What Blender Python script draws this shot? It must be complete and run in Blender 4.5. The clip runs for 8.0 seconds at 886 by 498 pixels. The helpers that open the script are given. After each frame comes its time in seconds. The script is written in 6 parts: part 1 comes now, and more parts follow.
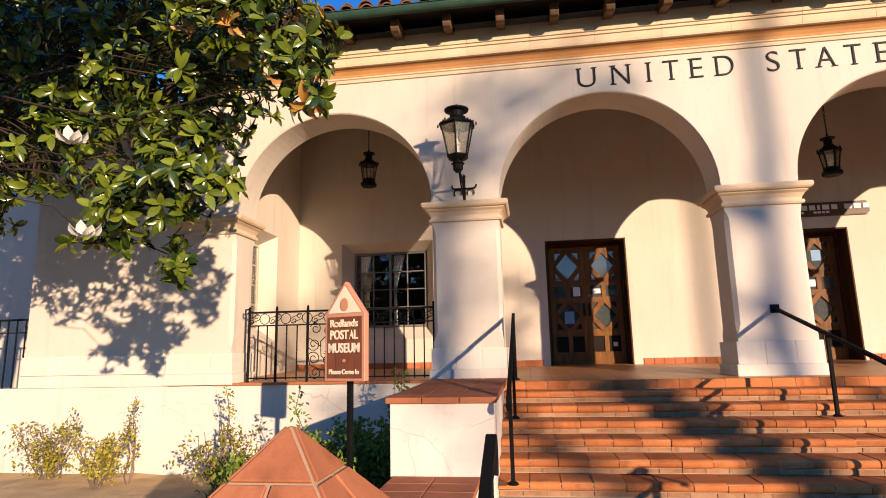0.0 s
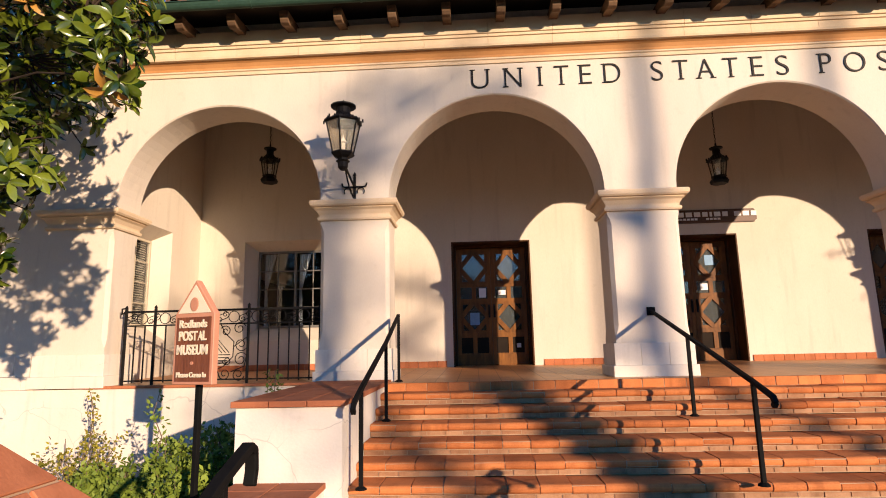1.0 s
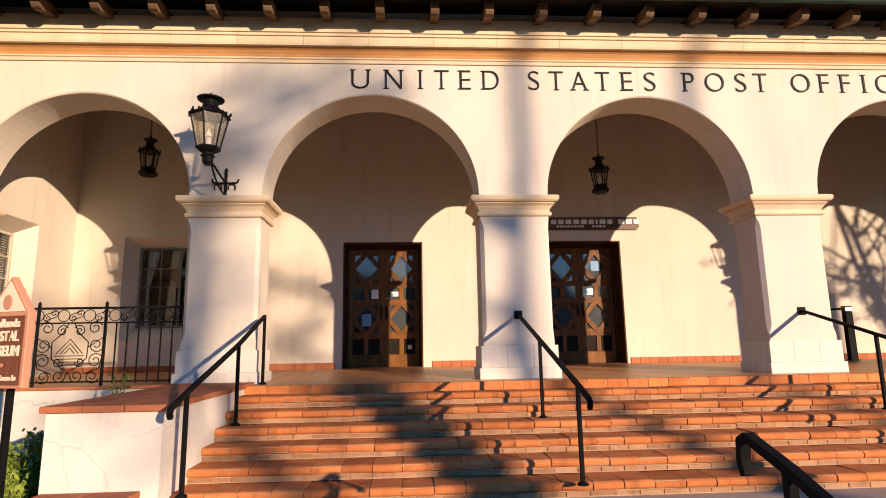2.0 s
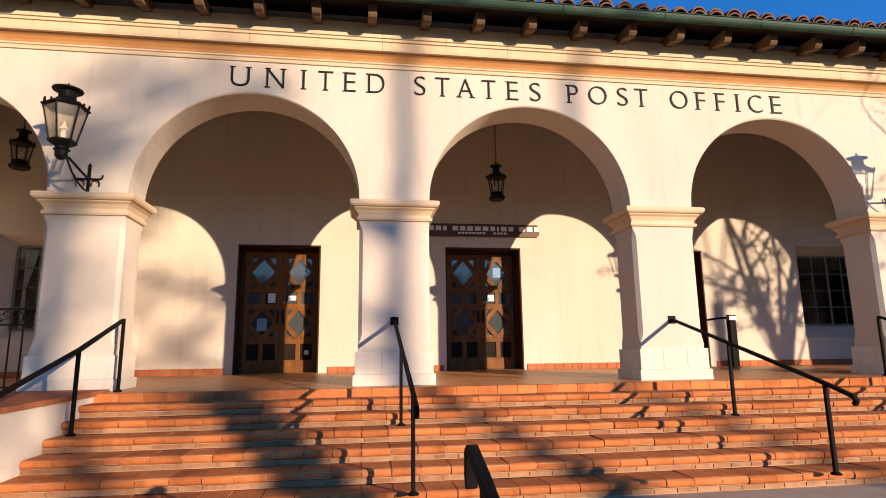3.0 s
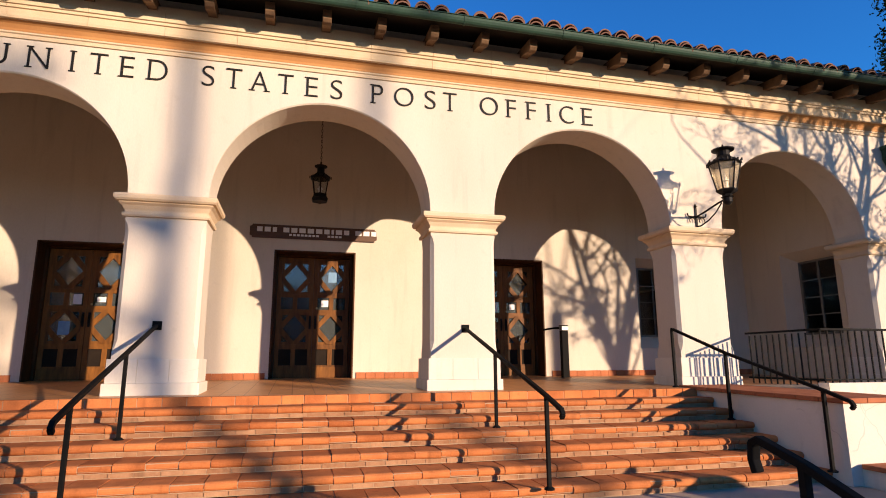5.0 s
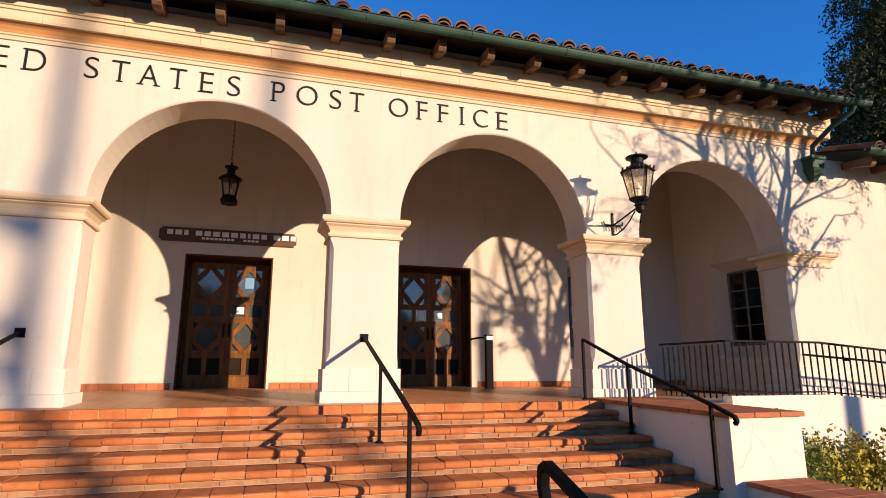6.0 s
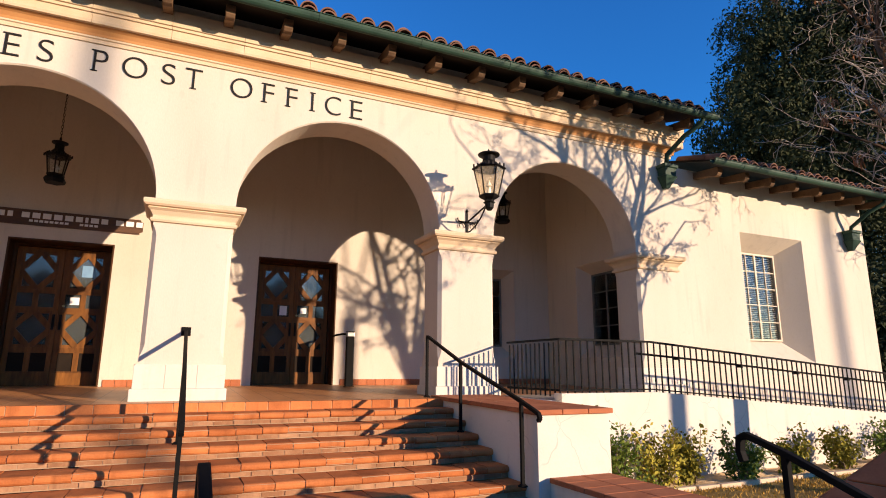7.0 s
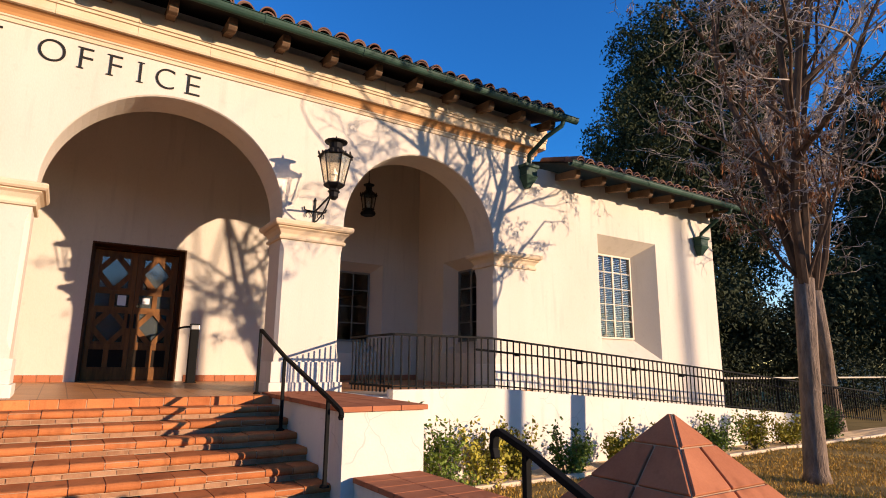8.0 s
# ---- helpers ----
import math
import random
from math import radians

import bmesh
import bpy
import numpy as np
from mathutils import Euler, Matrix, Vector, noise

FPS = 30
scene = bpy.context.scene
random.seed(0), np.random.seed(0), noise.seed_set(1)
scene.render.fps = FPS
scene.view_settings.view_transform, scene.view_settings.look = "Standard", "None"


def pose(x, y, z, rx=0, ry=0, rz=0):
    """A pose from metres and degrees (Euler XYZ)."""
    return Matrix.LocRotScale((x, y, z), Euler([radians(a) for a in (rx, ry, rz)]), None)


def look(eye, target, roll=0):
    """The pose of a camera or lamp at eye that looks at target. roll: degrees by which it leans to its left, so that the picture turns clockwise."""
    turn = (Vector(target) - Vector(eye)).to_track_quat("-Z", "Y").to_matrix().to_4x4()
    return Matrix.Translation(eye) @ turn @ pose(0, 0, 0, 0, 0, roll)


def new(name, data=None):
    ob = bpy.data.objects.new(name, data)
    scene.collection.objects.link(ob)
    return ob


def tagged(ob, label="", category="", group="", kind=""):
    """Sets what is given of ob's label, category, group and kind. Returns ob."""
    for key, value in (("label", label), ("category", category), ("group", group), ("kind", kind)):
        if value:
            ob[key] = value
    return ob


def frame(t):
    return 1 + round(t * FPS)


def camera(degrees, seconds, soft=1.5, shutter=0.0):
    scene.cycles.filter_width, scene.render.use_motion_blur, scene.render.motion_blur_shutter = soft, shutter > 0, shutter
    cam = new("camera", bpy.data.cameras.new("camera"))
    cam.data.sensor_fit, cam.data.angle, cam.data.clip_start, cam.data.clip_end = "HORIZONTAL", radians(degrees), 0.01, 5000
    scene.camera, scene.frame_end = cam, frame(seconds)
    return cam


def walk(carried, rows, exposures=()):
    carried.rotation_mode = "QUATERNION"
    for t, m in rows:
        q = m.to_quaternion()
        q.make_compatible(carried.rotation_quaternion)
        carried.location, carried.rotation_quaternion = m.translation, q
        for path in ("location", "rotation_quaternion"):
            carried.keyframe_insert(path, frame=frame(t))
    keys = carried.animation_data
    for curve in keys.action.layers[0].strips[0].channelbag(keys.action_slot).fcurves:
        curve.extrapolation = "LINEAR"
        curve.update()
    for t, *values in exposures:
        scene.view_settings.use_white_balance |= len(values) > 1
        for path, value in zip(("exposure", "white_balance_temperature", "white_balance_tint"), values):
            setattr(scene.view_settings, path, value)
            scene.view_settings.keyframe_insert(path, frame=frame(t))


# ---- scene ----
cam = camera(75.1, 8.0, 1.0)
METRES, EYE, TILT, LEAN, TURN = 8.8, 1.39, 0.0, 0.0, 8.2
ROWS = [
    (0.0, 0.0, 0.0, 0.0, 0.22, 10.04, 1.25),
    (0.5, 0.0534, 0.0077, 0.0006, -2.53, 10.13, 1.34),
    (1.0, 0.1025, 0.0089, -0.0003, -4.99, 9.95, 1.24),
    (1.5, 0.1544, 0.0048, -0.0002, -8.44, 9.85, 1.1),
    (3.0, 0.3282, -0.0222, 0.0011, -16.4, 10.27, 0.72),
    (3.5, 0.3936, -0.0354, 0.0038, -19.41, 10.29, 0.56),
    (4.0, 0.4551, -0.0532, 0.0032, -21.55, 10.1, 0.4),
    (4.5, 0.5208, -0.0614, 0.0004, -22.18, 10.43, 0.26),
    (6.0, 0.7177, -0.0827, 0.0054, -24.91, 11.71, -0.04),
    (6.5, 0.7855, -0.1017, 0.0059, -28.38, 11.73, -0.18),
    (7.0, 0.855, -0.1208, 0.0018, -32.69, 11.67, -0.32),
    (7.5, 0.9196, -0.1475, 0.0011, -37.13, 11.49, -0.43),
    (8.0, 0.9749, -0.1708, 0.0012, -41.39, 11.4, -0.54),
]
walk(cam, [(t, pose(0, 0, EYE, TILT, LEAN, TURN) @ pose(METRES * x, METRES * y, METRES * z, 90 + pitch, roll, yaw)) for t, x, y, z, yaw, pitch, roll in ROWS], exposures=[(0.0, 0.57, 7700, 25)])

# ---- daylight: a low sun from the street side ----
SUN_WAY = Vector((-0.73, 1.0, -0.234)).normalized()
world = bpy.data.worlds.new("sky")
scene.world = world
world.use_nodes = True
_wn = world.node_tree
_sky = _wn.nodes.new("ShaderNodeTexSky")
_sky.sky_type = "NISHITA"
_sky.sun_disc = False
_sky.sun_elevation = math.asin(-SUN_WAY.z)
_sky.sun_rotation = math.atan2(-SUN_WAY.x, -SUN_WAY.y)
_sky.altitude = 400
_sky.air_density = 1.0
_sky.dust_density = 0.0
_sky.ozone_density = 3.0
_bg = _wn.nodes["Background"]
_bg.inputs["Strength"].default_value = 0.12
_hue = _wn.nodes.new("ShaderNodeHueSaturation")
_hue.inputs["Saturation"].default_value = 1.38
_hue.inputs["Hue"].default_value = 0.515
_hue.inputs["Value"].default_value = 1.75
_wn.links.new(_sky.outputs[0], _hue.inputs["Color"])
_wn.links.new(_hue.outputs[0], _bg.inputs[0])
_sun = bpy.data.lights.new("sun", "SUN")
_sun.energy, _sun.angle, _sun.color = 5.0, radians(0.55), (1.0, 0.87, 0.69)
sun = new("sun", _sun)
sun.matrix_world = look((30, -40, 30), Vector((30, -40, 30)) + SUN_WAY)

# ---- materials ----
def material(name, dark, light, rough=0.7, coarse=1.5, fine=40.0, bump=0.2, metal=0.0, spread=0.0, gloss=0.5, grain=(1, 1, 1), bump_size=0.01, streak=0.0, crack=0.0, grid=0.0, placed=False):
    """Two-scale noise between two tones, fine relief, and optional tone spread from piece to piece."""
    m = bpy.data.materials.new(name)
    m.use_nodes = True
    nt = m.node_tree
    n, link = nt.nodes, nt.links.new
    bsdf = n["Principled BSDF"]
    tc = n.new("ShaderNodeTexCoord")
    mp = n.new("ShaderNodeMapping")
    mp.inputs["Scale"].default_value = grain
    where = n.new("ShaderNodeNewGeometry").outputs["Position"] if placed else tc.outputs["Object"]
    link(where, mp.inputs["Vector"])
    a, b = n.new("ShaderNodeTexNoise"), n.new("ShaderNodeTexNoise")
    a.inputs["Scale"].default_value, b.inputs["Scale"].default_value = coarse, fine
    a.inputs["Detail"].default_value, b.inputs["Detail"].default_value = 5, 4
    link(mp.outputs[0], a.inputs["Vector"])
    link(mp.outputs[0], b.inputs["Vector"])
    add = n.new("ShaderNodeMath")
    add.operation = "MULTIPLY_ADD"
    add.inputs[1].default_value = 0.45
    link(b.outputs["Fac"], add.inputs[0])
    half = n.new("ShaderNodeMath")
    half.operation = "MULTIPLY_ADD"
    half.inputs[1].default_value, half.inputs[2].default_value = 1.1, -0.27
    link(a.outputs["Fac"], half.inputs[0])
    link(half.outputs[0], add.inputs[2])
    last = add.outputs[0]
    if spread:
        oi = n.new("ShaderNodeObjectInfo")
        gi = n.new("ShaderNodeNewGeometry")
        s = n.new("ShaderNodeMath")
        s.operation = "ADD"
        link(oi.outputs["Random"], s.inputs[0])
        link(gi.outputs["Random Per Island"], s.inputs[1])
        s2 = n.new("ShaderNodeMath")
        s2.operation = "MULTIPLY_ADD"
        s2.inputs[1].default_value, s2.inputs[2].default_value = spread, -spread
        link(s.outputs[0], s2.inputs[0])
        s3 = n.new("ShaderNodeMath")
        s3.operation = "ADD"
        link(last, s3.inputs[0])
        link(s2.outputs[0], s3.inputs[1])
        last = s3.outputs[0]
    ramp = n.new("ShaderNodeMix")
    ramp.data_type = "RGBA"
    ramp.inputs[6].default_value, ramp.inputs[7].default_value = (*dark, 1), (*light, 1)
    link(last, ramp.inputs[0])
    colour = ramp.outputs[2]

    def stain(fac, amount, tone):
        """Lays a darker tone over the colour where fac is high."""
        k = n.new("ShaderNodeMath")
        k.operation = "MULTIPLY"
        k.inputs[1].default_value = amount
        link(fac, k.inputs[0])
        mx = n.new("ShaderNodeMix")
        mx.data_type = "RGBA"
        mx.inputs[7].default_value = (*tone, 1)
        link(k.outputs[0], mx.inputs[0])
        link(colour, mx.inputs[6])
        return mx.outputs[2]

    def band(value, lo, hi):
        r = n.new("ShaderNodeMapRange")
        r.inputs["From Min"].default_value, r.inputs["From Max"].default_value = lo, hi
        link(value, r.inputs["Value"])
        return r.outputs["Result"]

    if streak:          # rain streaks and blotches
        ms = n.new("ShaderNodeMapping")
        ms.inputs["Scale"].default_value = (5, 5, 0.45)
        link(where, ms.inputs["Vector"])
        sn = n.new("ShaderNodeTexNoise")
        sn.inputs["Scale"].default_value, sn.inputs["Detail"].default_value = 1.3, 6
        link(ms.outputs[0], sn.inputs["Vector"])
        colour = stain(band(sn.outputs["Fac"], 0.56, 0.74), streak, tuple(0.55 * c for c in dark))
        bn = n.new("ShaderNodeTexNoise")
        bn.inputs["Scale"].default_value, bn.inputs["Detail"].default_value = 7.0, 8
        link(where, bn.inputs["Vector"])
        colour = stain(band(bn.outputs["Fac"], 0.62, 0.78), streak, tuple(0.7 * c for c in dark))
    if crack:           # hairline cracks in patches
        wob = n.new("ShaderNodeTexNoise")
        wob.inputs["Scale"].default_value = 3.0
        link(tc.outputs["Object"], wob.inputs["Vector"])
        mixv = n.new("ShaderNodeMix")
        mixv.data_type = "VECTOR"
        mixv.inputs[0].default_value = 0.22
        link(tc.outputs["Object"], mixv.inputs[4])
        link(wob.outputs["Color"], mixv.inputs[5])
        vo = n.new("ShaderNodeTexVoronoi")
        vo.feature = "DISTANCE_TO_EDGE"
        vo.inputs["Scale"].default_value = 1.7
        link(mixv.outputs[1], vo.inputs["Vector"])
        msk = n.new("ShaderNodeTexNoise")
        msk.inputs["Scale"].default_value = 1.1
        link(tc.outputs["Object"], msk.inputs["Vector"])
        both = n.new("ShaderNodeMath")
        both.operation = "MULTIPLY"
        link(band(vo.outputs["Distance"], 0.009, 0.003), both.inputs[0])
        link(band(msk.outputs["Fac"], 0.50, 0.56), both.inputs[1])
        colour = stain(both.outputs[0], crack, tuple(0.35 * c for c in dark))
    if grid:            # square tile joints
        bt = n.new("ShaderNodeTexBrick")
        bt.offset = 0.0
        bt.inputs["Scale"].default_value, bt.inputs["Brick Width"].default_value, bt.inputs["Row Height"].default_value = 1.0, grid, grid
        bt.inputs["Mortar Size"].default_value = 0.007
        link(tc.outputs["Object"], bt.inputs["Vector"])
        colour = stain(bt.outputs["Fac"], 0.7, tuple(0.5 * c for c in dark))
    link(colour, bsdf.inputs["Base Color"])
    bsdf.inputs["Roughness"].default_value = rough
    bsdf.inputs["Metallic"].default_value = metal
    bsdf.inputs["Specular IOR Level"].default_value = gloss
    if bump:
        bp = n.new("ShaderNodeBump")
        bp.inputs["Strength"].default_value, bp.inputs["Distance"].default_value = bump, bump_size
        link(add.outputs[0], bp.inputs["Height"])
        link(bp.outputs[0], bsdf.inputs["Normal"])
    return m


STUCCO = material("cream_stucco", (0.50, 0.435, 0.345), (0.655, 0.59, 0.49), 0.9, 0.9, 55, 0.25, gloss=0.2, grain=(1, 1, 0.45), streak=0.22)
WHITE_STUCCO = material("white_stucco", (0.56, 0.51, 0.42), (0.70, 0.65, 0.56), 0.9, 1.2, 40, 0.3, gloss=0.2, streak=0.28, crack=0.32)
STONE = material("cast_stone", (0.50, 0.37, 0.23), (0.70, 0.56, 0.39), 0.85, 2.5, 60, 0.25, gloss=0.2, spread=0.12)
OCHRE = material("ochre_terracotta_band", (0.40, 0.175, 0.06), (0.54, 0.27, 0.10), 0.75, 3, 40, 0.15, gloss=0.3)
TILE = material("terracotta_step_tile", (0.28, 0.077, 0.025), (0.64, 0.225, 0.076), 0.85, 3.5, 60, 0.5, gloss=0.12, spread=0.42, placed=True, streak=0.5)
CAP_TILE = material("terracotta_cap_tile", (0.27, 0.085, 0.038), (0.47, 0.17, 0.08), 0.85, 3, 60, 0.4, gloss=0.12, spread=0.3, placed=True, streak=0.4)
FLOOR_TILE = material("worn_polished_floor_tile", (0.40, 0.16, 0.058), (0.62, 0.30, 0.12), 0.42, 2.0, 30, 0.08, gloss=0.25, grid=0.305)
BRICK = material("riser_brick", (0.26, 0.125, 0.062), (0.50, 0.29, 0.16), 0.85, 6, 60, 0.5, gloss=0.2, spread=0.45, streak=0.6)
MORTAR = material("mortar", (0.28, 0.175, 0.10), (0.48, 0.34, 0.22), 0.95, 5, 80, 0.4, gloss=0.1)
ROOF = material("clay_roof_tile", (0.08, 0.04, 0.028), (0.26, 0.135, 0.092), 0.85, 3, 40, 0.3, gloss=0.2, spread=0.4)
IRON = material("black_wrought_iron", (0.004, 0.004, 0.004), (0.011, 0.010, 0.009), 0.6, 8, 90, 0.1, gloss=0.15)
RAIL = material("dark_painted_steel", (0.004, 0.004, 0.004), (0.010, 0.010, 0.009), 0.65, 6, 60, 0.08, gloss=0.06)
COPPER = material("verdigris_copper", (0.007, 0.024, 0.016), (0.036, 0.090, 0.060), 0.6, 2.5, 30, 0.15, gloss=0.2)
WOOD = material("dark_oiled_wood", (0.018, 0.007, 0.003), (0.10, 0.038, 0.010), 0.6, 4, 30, 0.25, gloss=0.2, grain=(3, 3, 0.4))
DOOR_BOARD = material("amber_door_board", (0.035, 0.012, 0.003), (0.27, 0.105, 0.022), 0.55, 5, 30, 0.2, gloss=0.2, spread=0.2, grain=(3, 3, 0.5))
BEAM = material("weathered_rafter", (0.06, 0.034, 0.02), (0.22, 0.13, 0.07), 0.8, 5, 40, 0.3, gloss=0.2, spread=0.2)
# the eave's deep shade is put into this board colour; door panels share it
SOFFIT = material("near_black_shaded_board", (0.008, 0.005, 0.003), (0.022, 0.014, 0.008), 0.85, 5, 40, 0.2, gloss=0.2)
SIGN_WOOD = material("red_brown_sign_wood", (0.07, 0.020, 0.010), (0.22, 0.070, 0.032), 0.6, 6, 50, 0.25, gloss=0.35, grain=(2, 2, 0.3))
SIGN_TRIM = material("salmon_sign_edge", (0.42, 0.17, 0.10), (0.55, 0.26, 0.16), 0.6, 5, 50, 0.15)
SIGN_CREAM = material("cream_sign_paint", (0.62, 0.53, 0.38), (0.74, 0.66, 0.50), 0.6, 6, 60, 0.1)
ADDRESS_WOOD = material("carved_brown_board", (0.035, 0.014, 0.006), (0.13, 0.055, 0.018), 0.55, 5, 40, 0.2, grain=(0.4, 2, 2))
PAPER = material("white_paper", (0.70, 0.70, 0.68), (0.80, 0.80, 0.78), 0.8, 4, 40, 0)
BLUE_POSTER = material("blue_notice", (0.08, 0.20, 0.36), (0.20, 0.38, 0.52), 0.6, 9, 30, 0)
BRASS = material("worn_brass", (0.35, 0.24, 0.10), (0.55, 0.40, 0.18), 0.35, 6, 60, 0, metal=1.0)
WINDOW_PAINT = material("dull_window_frame", (0.10, 0.10, 0.09), (0.17, 0.165, 0.15), 0.5, 6, 60, 0.05)
PALE_FRAME = material("pale_window_frame", (0.40, 0.34, 0.24), (0.54, 0.47, 0.35), 0.55, 6, 60, 0.05)
BLIND = material("cream_blind_slats", (0.52, 0.46, 0.34), (0.66, 0.60, 0.46), 0.6, 6, 60, 0)
# near-black plaster: the indoor shade is in this colour
DARK_ROOM = material("shade_toned_room_plaster", (0.06, 0.055, 0.05), (0.10, 0.09, 0.08), 0.9, 2, 30, 0)
CEIL = material("dark_boarded_loggia_ceiling", (0.07, 0.045, 0.028), (0.14, 0.09, 0.055), 0.9, 1.5, 40, 0.15, gloss=0.2)
PAVING = material("concrete_paving", (0.30, 0.235, 0.17), (0.46, 0.37, 0.27), 0.85, 2.5, 70, 0.25, gloss=0.2)
SOIL = material("dry_tan_soil", (0.42, 0.28, 0.14), (0.70, 0.50, 0.28), 0.95, 3, 45, 0.8, gloss=0.1, bump_size=0.03)
GRASS_SOIL = material("thin_dry_turf", (0.15, 0.098, 0.030), (0.38, 0.25, 0.080), 0.95, 1.2, 40, 0.8, gloss=0.1, bump_size=0.03)
GRASS = material("dry_grass_blades", (0.22, 0.125, 0.020), (0.58, 0.33, 0.062), 0.8, 2, 20, 0, gloss=0.2, spread=0.5)
ASPHALT = material("grey_asphalt", (0.04, 0.04, 0.04), (0.07, 0.068, 0.065), 0.9, 2, 90, 0.3, gloss=0.2)
BARK = material("grey_brown_bark", (0.05, 0.034, 0.024), (0.32, 0.235, 0.17), 0.95, 6, 30, 1.0, gloss=0.1, grain=(3, 3, 0.5), bump_size=0.03)
DARK_BARK = material("dark_smooth_bark", (0.012, 0.009, 0.006), (0.07, 0.05, 0.034), 0.9, 6, 30, 0.4, gloss=0.1)
LIMB = material("dark_brown_limb_bark", (0.022, 0.013, 0.008), (0.15, 0.095, 0.062), 0.95, 5, 25, 0.6, gloss=0.1, grain=(3, 3, 0.6))
TWIG = material("pale_bare_twig", (0.10, 0.065, 0.045), (0.60, 0.50, 0.40), 0.85, 1.3, 9, 0.2, gloss=0.2, spread=0.35)
POD = material("dry_brown_seed_cluster", (0.10, 0.035, 0.014), (0.30, 0.13, 0.055), 0.85, 3, 20, 0, gloss=0.15, spread=0.4)
STEEL = material("brushed_steel_cap", (0.20, 0.20, 0.19), (0.32, 0.32, 0.30), 0.4, 8, 60, 0.05, metal=1.0)
MAGNOLIA = material("glossy_magnolia_leaf", (0.012, 0.030, 0.003), (0.25, 0.31, 0.032), 0.2, 1.0, 9, 0.05, gloss=0.5, spread=0.6)
MAGNOLIA_DRY = material("yellowed_magnolia_leaf", (0.32, 0.15, 0.03), (0.55, 0.30, 0.06), 0.45, 1, 9, 0.05, spread=0.3)
PETAL = material("white_magnolia_petal", (0.74, 0.72, 0.62), (0.84, 0.82, 0.74), 0.5, 4, 20, 0)
ROSE_LEAF = material("small_rose_leaf", (0.10, 0.10, 0.012), (0.48, 0.40, 0.06), 0.7, 2, 12, 0, gloss=0.12, spread=0.5)
DARK_LEAF = material("deep_green_shrub_leaf", (0.03, 0.07, 0.010), (0.20, 0.27, 0.04), 0.6, 2, 12, 0, gloss=0.2, spread=0.5)
EVERGREEN = material("dull_evergreen_foliage", (0.010, 0.015, 0.008), (0.055, 0.066, 0.030), 0.8, 0.6, 6, 0, gloss=0.1, spread=0.5)
LETTER = material("dark_bronze_letter", (0.006, 0.006, 0.005), (0.018, 0.016, 0.012), 0.6, 6, 50, 0.05, gloss=0.2)
HOUSE_WALL = material("far_house_plaster", (0.40, 0.38, 0.35), (0.52, 0.50, 0.47), 0.9, 1, 30, 0)
HOUSE_ROOF = material("far_house_shingles", (0.06, 0.05, 0.045), (0.12, 0.10, 0.09), 0.9, 2, 30, 0.2)


def clear_glass(name, tint, rough=0.02):
    m = bpy.data.materials.new(name)
    m.use_nodes = True
    b = m.node_tree.nodes["Principled BSDF"]
    b.inputs["Base Color"].default_value = (*tint, 1)
    b.inputs["Roughness"].default_value = rough
    b.inputs["Transmission Weight"].default_value = 1.0
    b.inputs["IOR"].default_value = 1.45
    return m


GLASS = clear_glass("window_glass", (0.85, 0.9, 0.92))
DOOR_GLASS = clear_glass("door_glass", (0.36, 0.42, 0.42), 0.05)
DOOR_GLASS.node_tree.nodes["Principled BSDF"].inputs["IOR"].default_value = 1.6
DOOR_GLASS.node_tree.nodes["Principled BSDF"].inputs["Transmission Weight"].default_value = 0.86
SEEDY_GLASS = clear_glass("pale_seeded_lantern_glass", (0.86, 0.80, 0.68), 0.15)
SEEDY_GLASS.node_tree.nodes["Principled BSDF"].inputs["Transmission Weight"].default_value = 0.92


# ---- mesh helpers ----
def box(bm, x0, x1, y0, y1, z0, z1, bevel=0.0, m=None):
    vs = [bm.verts.new(p) for p in ((x0, y0, z0), (x1, y0, z0), (x1, y1, z0), (x0, y1, z0), (x0, y0, z1), (x1, y0, z1), (x1, y1, z1), (x0, y1, z1))]
    fs = [bm.faces.new([vs[i] for i in q]) for q in ((3, 2, 1, 0), (4, 5, 6, 7), (0, 1, 5, 4), (1, 2, 6, 5), (2, 3, 7, 6), (3, 0, 4, 7))]
    if m is not None:
        for v in vs:
            v.co = m @ v.co
    if bevel:
        es = list({e for f in fs for e in f.edges})
        bmesh.ops.bevel(bm, geom=es, offset=bevel, segments=2, affect="EDGES", profile=0.6)
    return bm


def tube(bm, pts, r, sides=8, r_end=None, cap=True):
    """A round bar along the points; the radius may taper."""
    pts = [Vector(p) for p in pts]
    r_end = r if r_end is None else r_end
    rings, up = [], None
    for i, p in enumerate(pts):
        d = (pts[min(i + 1, len(pts) - 1)] - pts[max(i - 1, 0)]).normalized()
        if up is None:
            up = d.orthogonal().normalized()
        u = (up - d * up.dot(d))
        u = u.normalized() if u.length > 1e-6 else d.orthogonal().normalized()
        up = u
        w = d.cross(u)
        k = r + (r_end - r) * i / max(1, len(pts) - 1)
        rings.append([bm.verts.new(p + (u * math.cos(2 * math.pi * j / sides) + w * math.sin(2 * math.pi * j / sides)) * k) for j in range(sides)])
    for a, b in zip(rings, rings[1:]):
        for j in range(sides):
            bm.faces.new((a[j], a[(j + 1) % sides], b[(j + 1) % sides], b[j]))
    if cap:
        bm.faces.new(rings[0][::-1])
        bm.faces.new(rings[-1])
    return bm


def loft(bm, rings, closed=True):
    """Skin over rings of equal count; capped at both ends."""
    vr = [[bm.verts.new(p) for p in ring] for ring in rings]
    n = len(vr[0])
    for a, b in zip(vr, vr[1:]):
        for j in range(n if closed else n - 1):
            bm.faces.new((a[j], a[(j + 1) % n], b[(j + 1) % n], b[j]))
    if closed:
        bm.faces.new(vr[0][::-1])
        bm.faces.new(vr[-1])
    return bm


